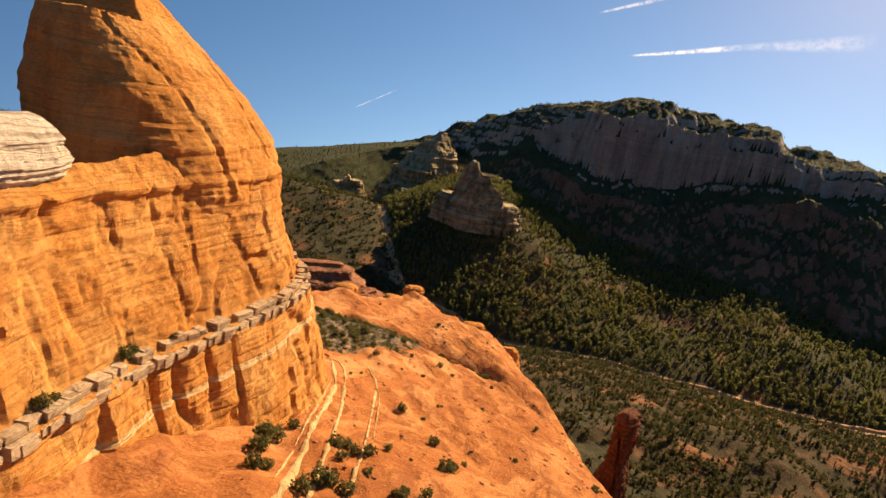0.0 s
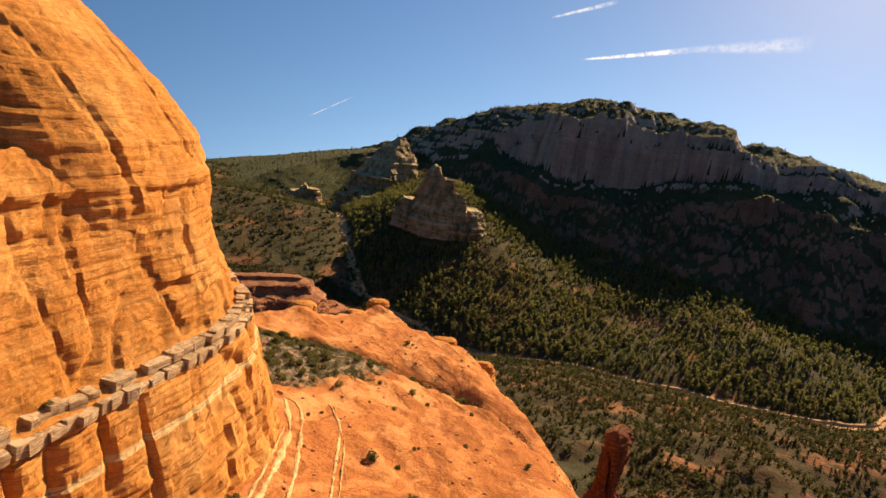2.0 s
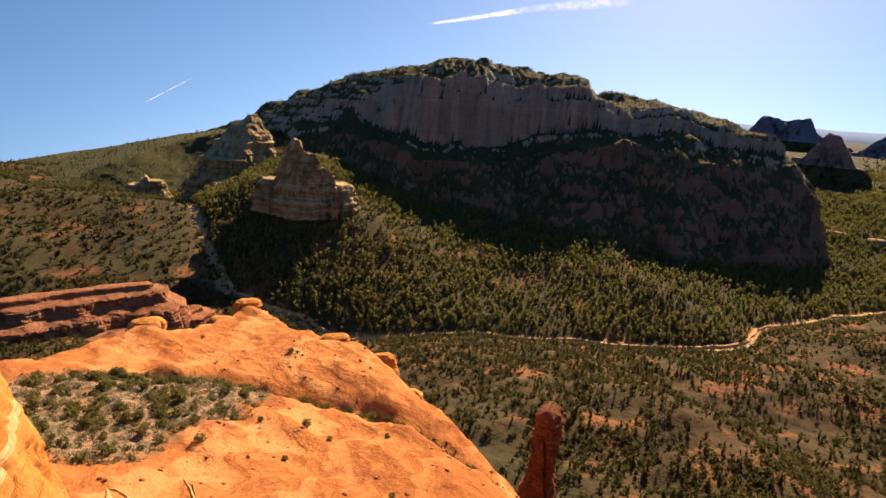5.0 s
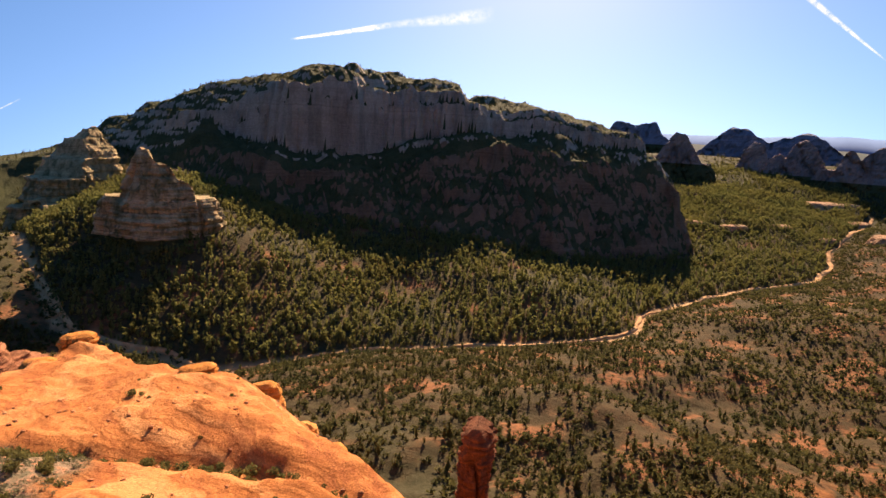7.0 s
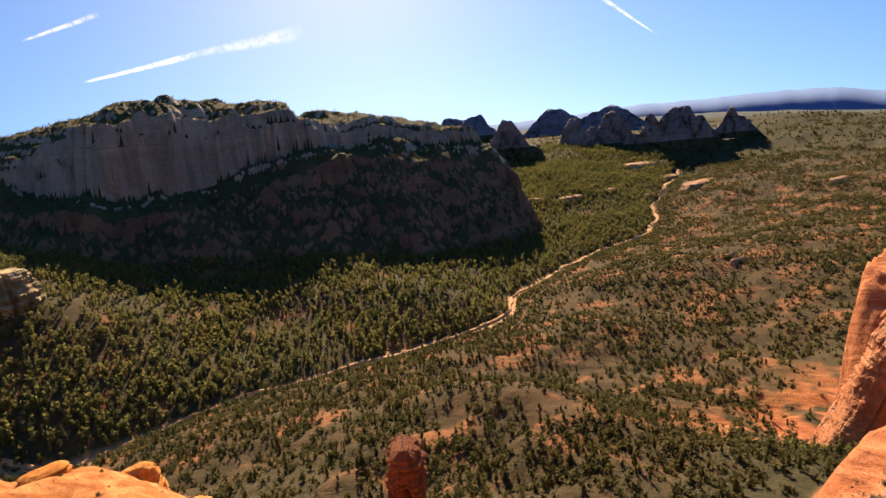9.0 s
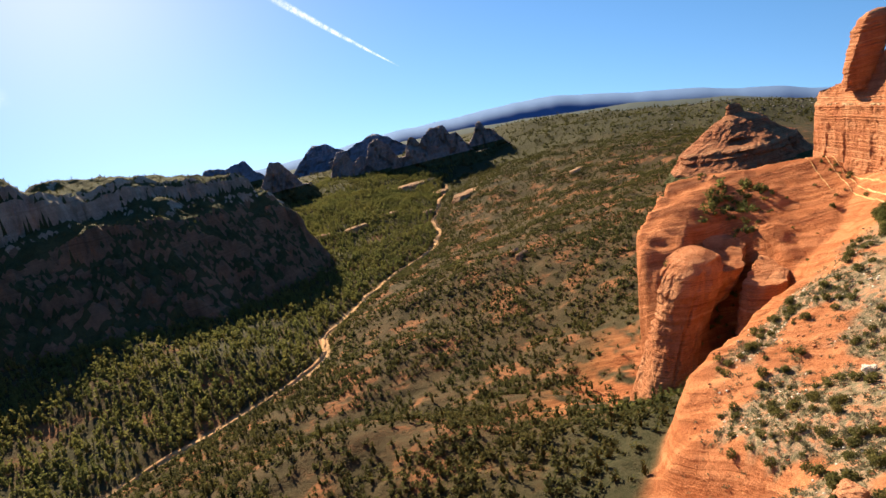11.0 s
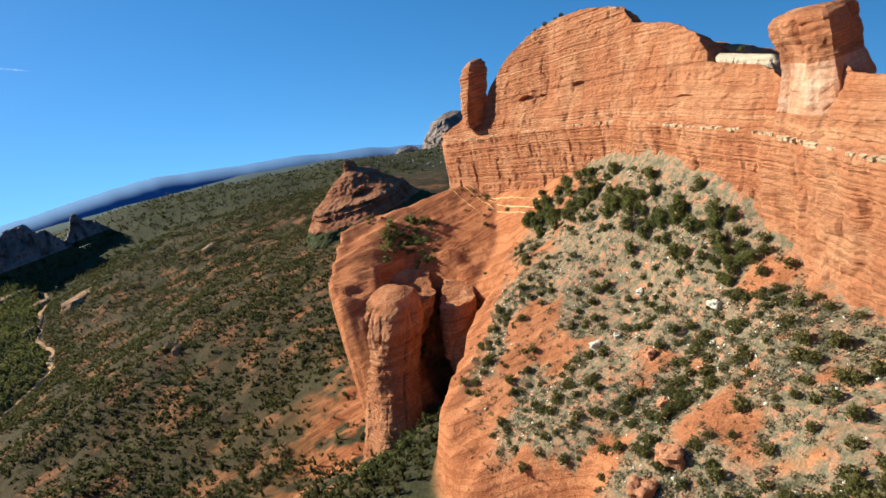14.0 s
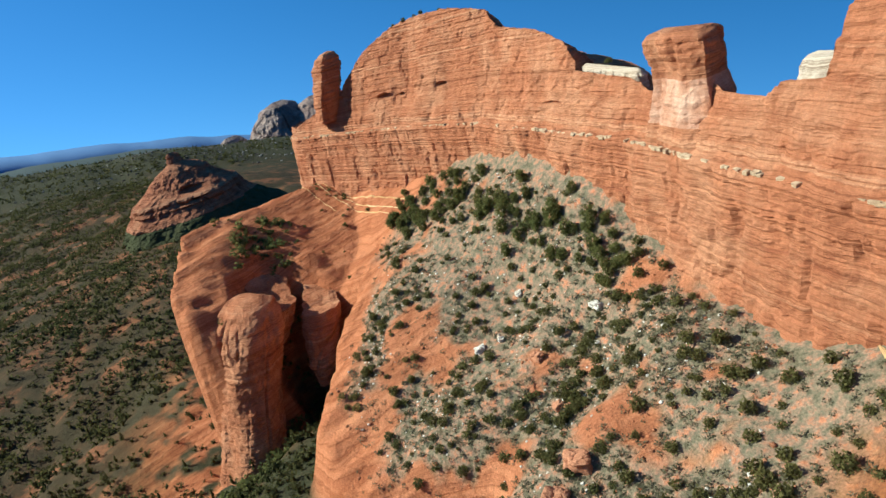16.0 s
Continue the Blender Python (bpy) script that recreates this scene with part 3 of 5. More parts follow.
dv, df = rock_shape([(-42.4, 104.2), (-42.8, 111.2), (-43.2, 118.2)], [(-34, 6), (-30, 12), (-24, 18), (-18.6, 19.8), (-17.4, 19.4), (-13.4, 19.6), (-6.7, 16.4), (1, 11.4), (7.5, 6.2), (11, 2.6), (12, 0.05)], step=0.5, vstep=0.36, ledge=0.2, rough=1.0, crack=0.6, seed=4, bed=1.6, spall=0.3,
                    lean=(-0.345, -0.18), wide=lambda q: np.interp(q, [0, 0.5, 1], [0.86, 0.95, 1.0]), top=lambda q: np.interp(q, [0, 0.35, 0.7, 1], [4.0, 9.0, 12.5, 12.5]))
mesh_ob("upper_dome", dv, df, ROCK, butte, smooth=False)

# the ridge round the bowl
RIDGE_SPINE = [(72, 60), (93, 53), (130, 39), (205, 26), (250, 30), (328, 48)]
RIDGE_CREST = [(58, -30), (79, -36), (83, -42), (84.2, -48), (84.6, -51), (91, -51.5), (93, -53.6), (101, -53.5), (106, -52), (110, -54), (126, -54), (134, -51.5), (153, -49.5), (154.5, -46),
               (159, -42.3), (174, -38.2), (190, -36), (195, -35.3), (203, -30), (211, -27.9), (225, -25.5), (241, -24.8), (252, -25.2), (262, -26.8), (270, -29.5), (276, -32.4), (280, -35), (285, -38.4), (297, -48.1), (309, -50), (328, -56)]


def ridge_top(s):
    x = np.interp(s, np.linspace(0, 1, 9), [72, 102.4, 133.2, 165.2, 197.0, 229.4, 262.0, 295.0, 328])
    return np.interp(x, [q[0] for q in RIDGE_CREST], [q[1] for q in RIDGE_CREST]) - 0.015 * (x - 185)


ridge = rock_thing("sandstone_ridge", "long red sandstone ridge wall with layered beds above the bowl", [
    ("lower_cliff", -300, ROCK_RIDGE), ("ledge", -63.6, ROCK_RIDGE), ("cliff_face", -62.0, ROCK_RIDGE), ("dome", -54, ROCK_RIDGE)], RIDGE_SPINE,
    [(-100, 22), (-90, 21), (-80, 19.5), (-70, 18.4), (-63.6, 17.8), (-63, 17.4), (-62.0, 15.8), (-58, 14.6), (-54, 12.3), (-48, 10.2), (-40, 7.5), (-32, 4.2), (-26, 2.6), (-22, 1.5), (-21.5, 0.05)],
    step=0.85, vstep=0.34, top=ridge_top, dip=(0.015, 0), ledge=0.3, rough=1.0, crack=0.45, seed=5, bed=1.0, frac=-70, front=(0.1, 1), spall=0.4,
    dents=[(262, 46, -50.5, 6, 1.8, 3.0), (252, 45, -50.5, 4, 1.2, 2.2), (228, 42, -49.5, 5, 1.6, 2.6), (214, 41, -50.5, 3, 0.9, 1.5), (165, 48, -57, 5, 0.7, 1.4)], category="ridge")
rock("sandstone_pinnacle", "leaning red sandstone pinnacle at the end of the ridge", ROCK_RIDGE, [(297.5, 57), (299, 56)],
     [(-56, 4.4), (-52, 4.6), (-47, 5.2), (-40, 5.7), (-33, 5.2), (-30, 4.1), (-28.4, 2.6), (-27.6, 0.05)], step=0.45, ledge=0.5, rough=1.0, crack=0.6, seed=31, square=0.6, lean=(-0.12, -0.3), category="pinnacle")
hoodoo = rock_thing("sandstone_hoodoo", "square-headed red sandstone hoodoo with a pale streaked neck", [
    ("base", -300, ROCK_RIDGE), ("neck", -60, ROCK_NECK), ("head", -51.4, ROCK_RIDGE)], [(113.6, 56.6), (122.0, 53.2)],
    [(-85, 7.5), (-66, 6), (-60, 4.9), (-55.5, 4.1), (-52.6, 3.5), (-50, 3.5), (-47, 4.1), (-45, 4.3), (-43.8, 3.9), (-42.9, 2.6), (-42.4, 0.05)], step=0.4, ledge=0.2, rough=1.1, crack=0.9, seed=33, square=0.6, spall=0.7, category="hoodoo")
rock("pale_cap_rock", "cream sandstone cap on the ridge saddle", ROCK_CREAM, [(135.5, 46.3), (154, 42.4)],
     [(-54, 1.6), (-51.2, 1.7), (-50.5, 1.4), (-50.0, 0.8), (-49.6, 0.05)], step=0.25, ledge=0.6, rough=1.2, crack=1.0, bed=0.6, seed=35, spall=1.0, dip=(0.1, 0))
rock("pale_cap_rock", "cream sandstone cap on the ridge saddle", ROCK_CREAM, [(86, 62.2), (91.5, 60.2)],
     [(-54, 2.8), (-51.2, 2.8), (-49.8, 2.2), (-48.9, 1.2), (-48.5, 0.05)], step=0.3, ledge=0.5, rough=0.7, crack=0.6, bed=0.7, seed=36)
rock("pale_cap_rock", "cream cross-bedded sandstone cap against the butte", ROCK_CREAM, [(-58.6, -23), (-49.4, 34.5), (-46.6, 69)],
     [(-17.2, 3.9), (-15.4, 4.5), (-13.3, 3.7), (-11.3, 2.8), (-9.9, 1.4), (-9.4, 0.1)], step=0.4, vstep=0.25, ledge=0.5, rough=0.7, crack=0.5, bed=0.8, seed=37)

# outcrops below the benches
rock("rock_pillar", "craggy red rock pillar, darkened for shade, below the slickrock", ROCK_SHADED, [(91, 205), (94.5, 209)],
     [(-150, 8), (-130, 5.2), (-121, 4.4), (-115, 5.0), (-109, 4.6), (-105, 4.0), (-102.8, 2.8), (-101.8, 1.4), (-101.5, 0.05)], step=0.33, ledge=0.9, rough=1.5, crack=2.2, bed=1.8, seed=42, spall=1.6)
for i, (x, y, r, h) in enumerate(((54, 276, 5, 4), (59, 280, 3.5, 3), (2, 320, 4.5, 3.5), (-30, 262, 4, 2.5), (66, 246, 5, 3.5), (68, 222, 4.5, 3), (-8, 305, 4, 3), (33, 262, 4, 2.5), (62, 262, 4, 3), (-46, 240, 4, 2.5), (20, 290, 3, 2.5))):
    z = gz(x, y)
    rock("slickrock_knob", "rugged orange knob of rock on the slickrock edge", ROCK, [(x - r * 0.4, y), (x + r * 0.4, y + 0.5)],
         [(z - 8, r * 1.2), (z - 2, r), (z + h * 0.3, r * 0.9), (z + h * 0.75, r * 0.7), (z + h, r * 0.35), (z + h + 0.2, 0.05)], step=0.4, ledge=0.6, rough=1.6, crack=1.0, bed=1.0, seed=140 + i, spall=0.6, category="rock")
# the spur below the ridge: a tall buttress, hanging lobes and the shaded alcove between them
SPUR = (
    ("tall rounded red sandstone buttress beside a shaded alcove", [(244, 154), (252, 157)], [(-185, 13), (-165, 10.5), (-152, 9.6), (-140, 9.0), (-126, 9.8), (-114, 11.6), (-108, 10.6), (-104, 7.6), (-101.5, 3), (-100.8, 0.05)], (0.15, -0.36), None, 43),
    ("red sandstone lobe hanging over a shaded alcove", [(260, 121), (284, 117)], [(-126, 0.5), (-122, 5), (-116, 8), (-109, 9), (-102, 8), (-96, 4), (-93, 0.05)], (0.1, -0.3), [(0, -110), (1, -98)], 44),
    ("red sandstone lobe with a cave under it", [(248, 111), (270, 103)], [(-142, 3), (-134, 6.4), (-120, 7.6), (-111, 7), (-104, 4.6), (-100, 0.05)], (0.12, -0.36), [(0, -114), (1, -105)], 45),
)
for lab, sp, lv, ln, tp, sd in SPUR:
    rock("alcove_rock", lab, ROCK_RIDGE, sp, lv, step=0.5, ledge=0.3, rough=1.7, crack=1.2, bed=1.9, seed=sd, category="buttress", spall=0.7, lean=ln,
         top=None if tp is None else (lambda q, tp=tp: np.interp(q, [k[0] for k in tp], [k[1] for k in tp])))

# ---------- far masses ----------
def far_mass(name, label, material, *a, category="mesa", **k):
    return rock(name, label, material, *a, category=category, **k)


# the mesa: talus, a low red band, a wooded terrace, the main cliff and a wooded rim
MESA_LINE = [(-364, 1349), (-132, 1239), (-45, 1151), (32, 1080), (104, 1024), (181, 992), (215, 931), (225, 871), (274, 856), (330, 867), (387, 850), (440, 823),
             (497, 808), (555, 784), (616, 766), (680, 737), (726, 716), (752, 770), (990, 1371), (-364, 1646)]
MESA_AZ = [-12, -2, 1, 4, 9, 13, 15.9, 20.9, 24.8, 29.6, 30.3, 31.2, 32, 34.6, 37.4, 40, 45, 48, 50.5, 54]
MESA_CREST = [-164, -82, -41, -8, 28, 45, 57, 74, 68, 56, 54, 34, 41, 33, 17, 6, -3, -16, -54, -120]
MESA_FOOT = [-208, -109, -85, -54, -32, -48, -66, -52, -41, -26, -25, -23, -21, -16, -16, -23, -38, -49, -81, -142]


def mesa_z(x, y):
    s = inside(x, y, MESA_LINE)
    az = np.degrees(np.arctan2(x - 5, y - 40))
    crest, foot_z = np.interp(az, MESA_AZ, MESA_CREST), np.interp(az, MESA_AZ, MESA_FOOT)
    side = sstep(9, 15, az)                        # the sheer promontory, against the broken slope beside it
    s = s + 16 * fbm2(x, y, 80, 3, 61) + (5 + 4 * side) * (np.abs(fbm2(x, y, 26, 3, 62)) * 2 - 0.7) + 3.5 * fbm2(x, y, 9, 2, 63)
    wob = 8 * fbm2(x, y, 130, 3, 64)
    low = foot_z - 22 + 0.6 * wob
    z = low - 20 + 0.95 * np.minimum(s + 62, 0) + 7 * fbm2(x, y, 45, 4, 65)
    band = sstep(-66 + wob, -56 + wob, s)
    z = z + 20 * band * (0.4 + 0.6 * sstep(-0.2, 0.3, fbm2(x, y, 110, 2, 66)))
    z = z + 22 * sstep(-58, -4, s)
    rim = np.clip(crest - foot_z, 12, None)
    tall = rim * (0.45 + 0.3 * side + 0.1 * fbm2(x, y, 60, 2, 67))
    z = z + tall * (sstep(-3, 7 + 22 * (1 - side), s) * 0.72 + 0.28 * sstep(11, 20, s - 4 * wob * 0.2))
    z = z + (rim - tall) * sstep(12, 95, s) * (0.9 + 0.1 * fbm2(x, y, 40, 3, 68))
    z = z + terrace(z + 6 * fbm2(x, y, 70, 2, 69), 15, 9) * sstep(-2, 14, s) * (1 - 0.5 * side)
    z = z + 2.0 * fbm2(x, y, 16, 3, 70) * sstep(12, 40, s)
    return z - 0.35 * np.maximum(s - 190, 0), s


def land_grid(x0, x1, y0, y1, step, zfun):
    x, y = np.meshgrid(np.arange(x0, x1, step), np.arange(y0, y1, step))
    z, s = zfun(x, y)
    i = np.arange(x.size).reshape(x.shape)
    f = np.stack([i[:-1, :-1], i[:-1, 1:], i[1:, 1:], i[1:, :-1]], -1).reshape(-1, 4)
    v = np.stack([x, y, z], -1).reshape(-1, 3)
    a, b, c = v[f[:, 0]], v[f[:, 1]], v[f[:, 3]]
    nrm = np.cross(b - a, c - a)
    return v, f, nrm[:, 2] / np.linalg.norm(nrm, axis=1), s.ravel()[f].mean(1)


mesa = tagged(new("mesa"), "dark wooded mesa with sheer grey cliffs in shadow", "mesa")
mv, mf, up, ms = land_grid(-330, 860, 560, 1290, 3.1, mesa_z)
seen = (ms > -175) & (ms < 215)
for part_name, pick, m in (("talus", ((up >= 0.62) & (ms < 2)) | ((up >= 0.5) & (ms <= -30)), WOODED), ("cliff", (up < 0.62) & (ms > -30), ROCK_GREY), ("red_band", (up < 0.5) & (ms <= -30), ROCK_BAND), ("wooded_rim", (up >= 0.62) & (ms >= 2), WOODED)):
    sel = mf[seen & pick]
    used, inv = np.unique(sel, return_inverse=True)
    mesh_ob(part_name, mv[used], inv.reshape(sel.shape), m, mesa, smooth=False)

CRAGS = (("tan and green crag in front of the mesa", [(33, 668), (50, 650), (84, 656)], [(-190, 36), (-140, 32), (-126, 29), (-116, 27), (-104, 24), (-90, 20), (-76, 14), (-62, 7), (-53, 2), (-52, 0.1)],
          [(0, -94), (0.12, -78), (0.2, -60), (0.3, -53), (0.4, -56), (0.48, -67), (0.66, -69), (0.74, -79), (0.9, -82), (1, -98)], 1.3, 14),
         ("pale grey crag on the mesa flank", [(-26, 880), (-8, 900), (12, 915)], [(-190, 44), (-140, 38), (-112, 33), (-96, 28), (-75, 21), (-58, 11), (-40, 0.1)],
          [(0, -98), (0.2, -80), (0.4, -76), (0.5, -60), (0.7, -56), (0.8, -46), (1, -45)], 2.4, 15),
         ("low tan crag among the trees", [(-52, 838), (-34, 834)], [(-190, 30), (-134, 20), (-126, 17), (-120, 13), (-116, 0.1)], [(0, -124), (0.3, -117), (0.7, -119), (1, -126)], 1.5, 16),
         ("low tan crag among the trees", [(-130, 900), (-116, 902)], [(-190, 26), (-142, 17), (-136, 13), (-130, 0.1)], [(0, -140), (0.5, -131), (1, -138)], 1.6, 17))
for lab, sp, lv, tp, stp, sd in CRAGS:
    rock_thing("sunlit_crag", lab, [("foot", -400, WOODED), ("cliff", tp[0][1] - 36, ROCK_CRAG), ("summit", tp[0][1] + 10, ROCK_CRAG)], sp, lv, step=stp, ledge=3.0, rough=6, crack=7, bed=7, seed=sd, spall=4, category="crag",
             top=lambda q, tp=tp: np.interp(q, [k[0] for k in tp], [k[1] for k in tp]) + 2.5 * fbm(np.stack([q * 9, q * 0, q * 0], 1), 2, 12))
far_mass("wooded_hill", "long green wooded hill at the head of the canyon", WOODED, [(-740, 930), (-560, 1021), (-420, 1089), (-245, 1144), (-110, 1166), (-38, 1170), (40, 1160)],
         [(-290, 400), (-240, 300), (-190, 220), (-150, 150), (-110, 80), (-70, 30), (-50, 0.1)], step=8, ledge=1, rough=16, crack=12, bed=16, seed=51, category="hill",
         top=lambda q: np.interp(q, [0, 0.25, 0.43, 0.66, 0.83, 0.91, 1], [-285, -240, -196, -142, -101, -85, -64]))
for sp, lv, sd in (([(-138, 462), (-90, 486), (-66, 492)], [(-186, 34), (-168, 28), (-163, 26), (-160, 17), (-154, 14), (-152, 6), (-149, 5), (-148.5, 0.1)], 53),
                   ([(-98, 430), (-60, 476), (-34, 500)], [(-190, 16), (-178, 13), (-174, 12), (-173, 7), (-170, 6), (-169.5, 0.1)], 54),
                   ([(-96, 356), (-80, 380)], [(-170, 14), (-158, 11), (-155, 10), (-154, 6), (-150, 5), (-149, 0.1)], 55)):
    rock_thing("red_ledge", "low layered red sandstone ledge among the trees", [("lower_bed", -400, ROCK_FAR), ("upper_bed", lv[3][0], ROCK_FAR)], sp, lv, step=0.9, ledge=0.8, rough=3.4, crack=1.6, bed=1.4, seed=sd, category="ledge")
for i, (x, y, w) in enumerate(((822, 711, 26), (850, 700, 16), (910, 672, 20), (1013, 655, 18), (1048, 590, 14), (1291, 715, 46), (1230, 640, 30), (1130, 520, 40), (1079, 300, 16), (566, 283, 9), (575, 292, 6))):
    z = gz(x, y)
    far_mass("slab_outcrop", "low bare tan sandstone slab among trees", ROCK_SLAB, [(x - w * 0.7, y + w * 0.2), (x + w * 0.7, y - w * 0.2)],
             [(z - 12, w * 0.75), (z + 1, w * 0.55), (z + 3, w * 0.4), (z + 4.5, 0.1)], step=max(w / 14, 0.8), ledge=1.0, rough=w * 0.2, crack=1.2, bed=2.5, seed=110 + i, category="outcrop")

rock_thing("bell_butte", "cone-shaped layered red butte with a small cap", [("talus", -400, WOODED), ("cliff", -150, ROCK_FAR), ("cone", -121, ROCK_FAR), ("cap", -94, ROCK_FAR)], [(806, 66), (814, 58)],
     [(-215, 170), (-185, 118), (-160, 88), (-140, 66), (-128, 60), (-118, 44), (-105, 30), (-98, 18), (-93, 6), (-84, 4), (-81, 0.1)], step=2.0,
     ledge=2.8, rough=8, crack=4, bed=4, seed=12, dents=[(770, 62, -128, 26, 12, 16)], category="butte")
def far_butte(label, r, crest, material, steep, seed):
    """A broken butte far down the canyon: its crest as (bearing, height angle) seen from the middle of the way."""
    az = np.radians([k[0] for k in crest])
    px, py = 12 + r * np.sin(az), 100 + r * np.cos(az)
    tz = -32 + r * np.tan(np.radians([k[1] + 0.2 for k in crest]))
    run = np.r_[0, np.cumsum(np.hypot(np.diff(px), np.diff(py)))]
    w = run[-1] / 2
    hi = tz.max()
    lv = [(-270, 1.1 * w + 30), (-200, 0.95 * w + 15), (hi - 1.7 * steep, 0.6 * w + 8), (hi - 1.2 * steep, 0.46 * w), (hi - 0.9 * steep, 0.38 * w), (hi - 0.4 * steep, 0.28 * w), (hi - 0.1 * steep, 0.18 * w), (hi + 2, 0.1)]
    rock_thing("spired_butte", label, [("talus", -400, WOODED if steep < 75 else material), ("spire", hi - 1.25 * steep, material)], list(zip(px, py)), lv, step=r / 330, vstep=r / 330, ledge=r / 900, rough=r / 190, crack=r / 130, bed=r / 260, seed=seed, spall=r / 220, category="butte",
               top=lambda q: np.interp(q, run / run[-1], tz) + 0.0022 * r * fbm(np.stack([q * 14, q * 0, q * 0 + seed], 1), 3, seed))


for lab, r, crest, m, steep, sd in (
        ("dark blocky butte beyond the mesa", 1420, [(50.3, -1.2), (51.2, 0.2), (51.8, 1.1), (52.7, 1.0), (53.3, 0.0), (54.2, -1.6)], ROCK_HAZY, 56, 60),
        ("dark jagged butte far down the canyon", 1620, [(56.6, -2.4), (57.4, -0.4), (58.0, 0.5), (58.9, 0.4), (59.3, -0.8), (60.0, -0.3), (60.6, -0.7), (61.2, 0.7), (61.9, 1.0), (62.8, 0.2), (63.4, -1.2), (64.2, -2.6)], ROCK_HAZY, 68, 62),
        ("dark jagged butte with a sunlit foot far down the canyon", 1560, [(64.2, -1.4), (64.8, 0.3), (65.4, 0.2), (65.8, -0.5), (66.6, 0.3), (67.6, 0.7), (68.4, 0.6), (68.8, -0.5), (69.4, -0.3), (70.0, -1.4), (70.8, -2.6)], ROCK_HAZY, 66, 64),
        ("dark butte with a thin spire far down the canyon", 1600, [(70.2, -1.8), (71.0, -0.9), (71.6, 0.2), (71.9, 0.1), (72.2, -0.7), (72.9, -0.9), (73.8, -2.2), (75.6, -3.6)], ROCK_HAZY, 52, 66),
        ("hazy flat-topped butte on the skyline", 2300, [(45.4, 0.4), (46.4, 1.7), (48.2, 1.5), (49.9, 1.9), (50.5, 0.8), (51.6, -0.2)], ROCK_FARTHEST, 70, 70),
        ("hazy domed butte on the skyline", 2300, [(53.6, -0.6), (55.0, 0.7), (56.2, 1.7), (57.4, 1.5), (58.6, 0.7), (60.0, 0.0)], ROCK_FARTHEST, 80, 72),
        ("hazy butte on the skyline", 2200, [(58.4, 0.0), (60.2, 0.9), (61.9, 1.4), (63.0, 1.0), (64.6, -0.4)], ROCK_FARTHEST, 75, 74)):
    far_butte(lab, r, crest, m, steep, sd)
for az, r, el, wd, sd in ((103.5, 3000, -2.9, 170, 71), (106.8, 3000, -3.3, 150, 72), (109, 3050, -3.6, 150, 73), (98.6, 3100, -4.6, 120, 74)):
    cx, cy = r * math.sin(radians(az)), r * math.cos(radians(az))
    tz = r * math.tan(radians(el))
    far_mass("domed_peak", "grey and red domed peak on the plain", ROCK_PEAK, [(cx, cy), (cx + 30, cy - 60)],
             [(tz - 260, wd * 1.6), (tz - 160, wd), (tz - 80, wd * 0.7), (tz - 25, wd * 0.4), (tz, 0.1)], step=13, ledge=7, rough=34, crack=26, bed=22, seed=sd, category="peak")


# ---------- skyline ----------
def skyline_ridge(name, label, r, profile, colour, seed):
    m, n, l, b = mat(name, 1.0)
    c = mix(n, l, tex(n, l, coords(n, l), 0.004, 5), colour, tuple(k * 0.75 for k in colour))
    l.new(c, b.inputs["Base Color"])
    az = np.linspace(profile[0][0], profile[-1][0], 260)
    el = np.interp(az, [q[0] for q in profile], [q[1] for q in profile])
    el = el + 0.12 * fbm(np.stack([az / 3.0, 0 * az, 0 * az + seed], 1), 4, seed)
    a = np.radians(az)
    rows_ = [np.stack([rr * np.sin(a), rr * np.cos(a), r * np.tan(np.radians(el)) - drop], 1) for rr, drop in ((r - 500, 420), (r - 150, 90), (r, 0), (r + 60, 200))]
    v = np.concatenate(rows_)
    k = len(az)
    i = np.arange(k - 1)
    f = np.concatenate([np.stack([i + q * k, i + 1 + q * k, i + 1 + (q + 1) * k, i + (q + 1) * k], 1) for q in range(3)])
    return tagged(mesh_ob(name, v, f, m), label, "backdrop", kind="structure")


# The blue of distance haze is put into the ridges' base colours.
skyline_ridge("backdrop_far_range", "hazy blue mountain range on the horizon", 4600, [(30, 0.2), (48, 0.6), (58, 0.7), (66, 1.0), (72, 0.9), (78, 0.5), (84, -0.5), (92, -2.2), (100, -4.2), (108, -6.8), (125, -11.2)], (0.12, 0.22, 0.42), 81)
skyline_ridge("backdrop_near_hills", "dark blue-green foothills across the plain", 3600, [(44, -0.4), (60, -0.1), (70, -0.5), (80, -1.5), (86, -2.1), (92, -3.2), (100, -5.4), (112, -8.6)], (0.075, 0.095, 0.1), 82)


# ---------- plants ----------
def tuft(rng, n, rx, rz, leaf, cone=0.0):
    """Leaf triangles in an uneven crown; its foot is at the origin."""
    u = rng.normal(size=(n, 3))
    u /= np.linalg.norm(u, axis=1)[:, None]
    h = rng.random(n) ** 0.8
    rad = rng.uniform(0.55, 1.0, n) * (1 + 0.25 * np.sin(3 * np.arctan2(u[:, 1], u[:, 0]) + 5 * rng.random()))
    c = u * rad[:, None]
    if cone:
        c[:, 2] = h * 2 - 1
        q = np.sqrt(rng.random(n)) * (1.05 - h) ** cone
        t = rng.random(n) * 2 * math.pi
        c[:, 0], c[:, 1] = q * np.cos(t), q * np.sin(t)
    c = c * np.array([rx, rx, rz / 2]) + np.array([0, 0, rz * 0.52])
    a = rng.normal(size=(n, 3))
    b = rng.normal(size=(n, 3))
    a *= leaf / np.linalg.norm(a, axis=1)[:, None]
    b *= leaf / np.linalg.norm(b, axis=1)[:, None]
    v = np.stack([c - a * 0.6, c + a * 0.6 + b * 0.2, c + b], 1).reshape(-1, 3)
    v[:, 2] = np.maximum(v[:, 2], 0.0)
    return v


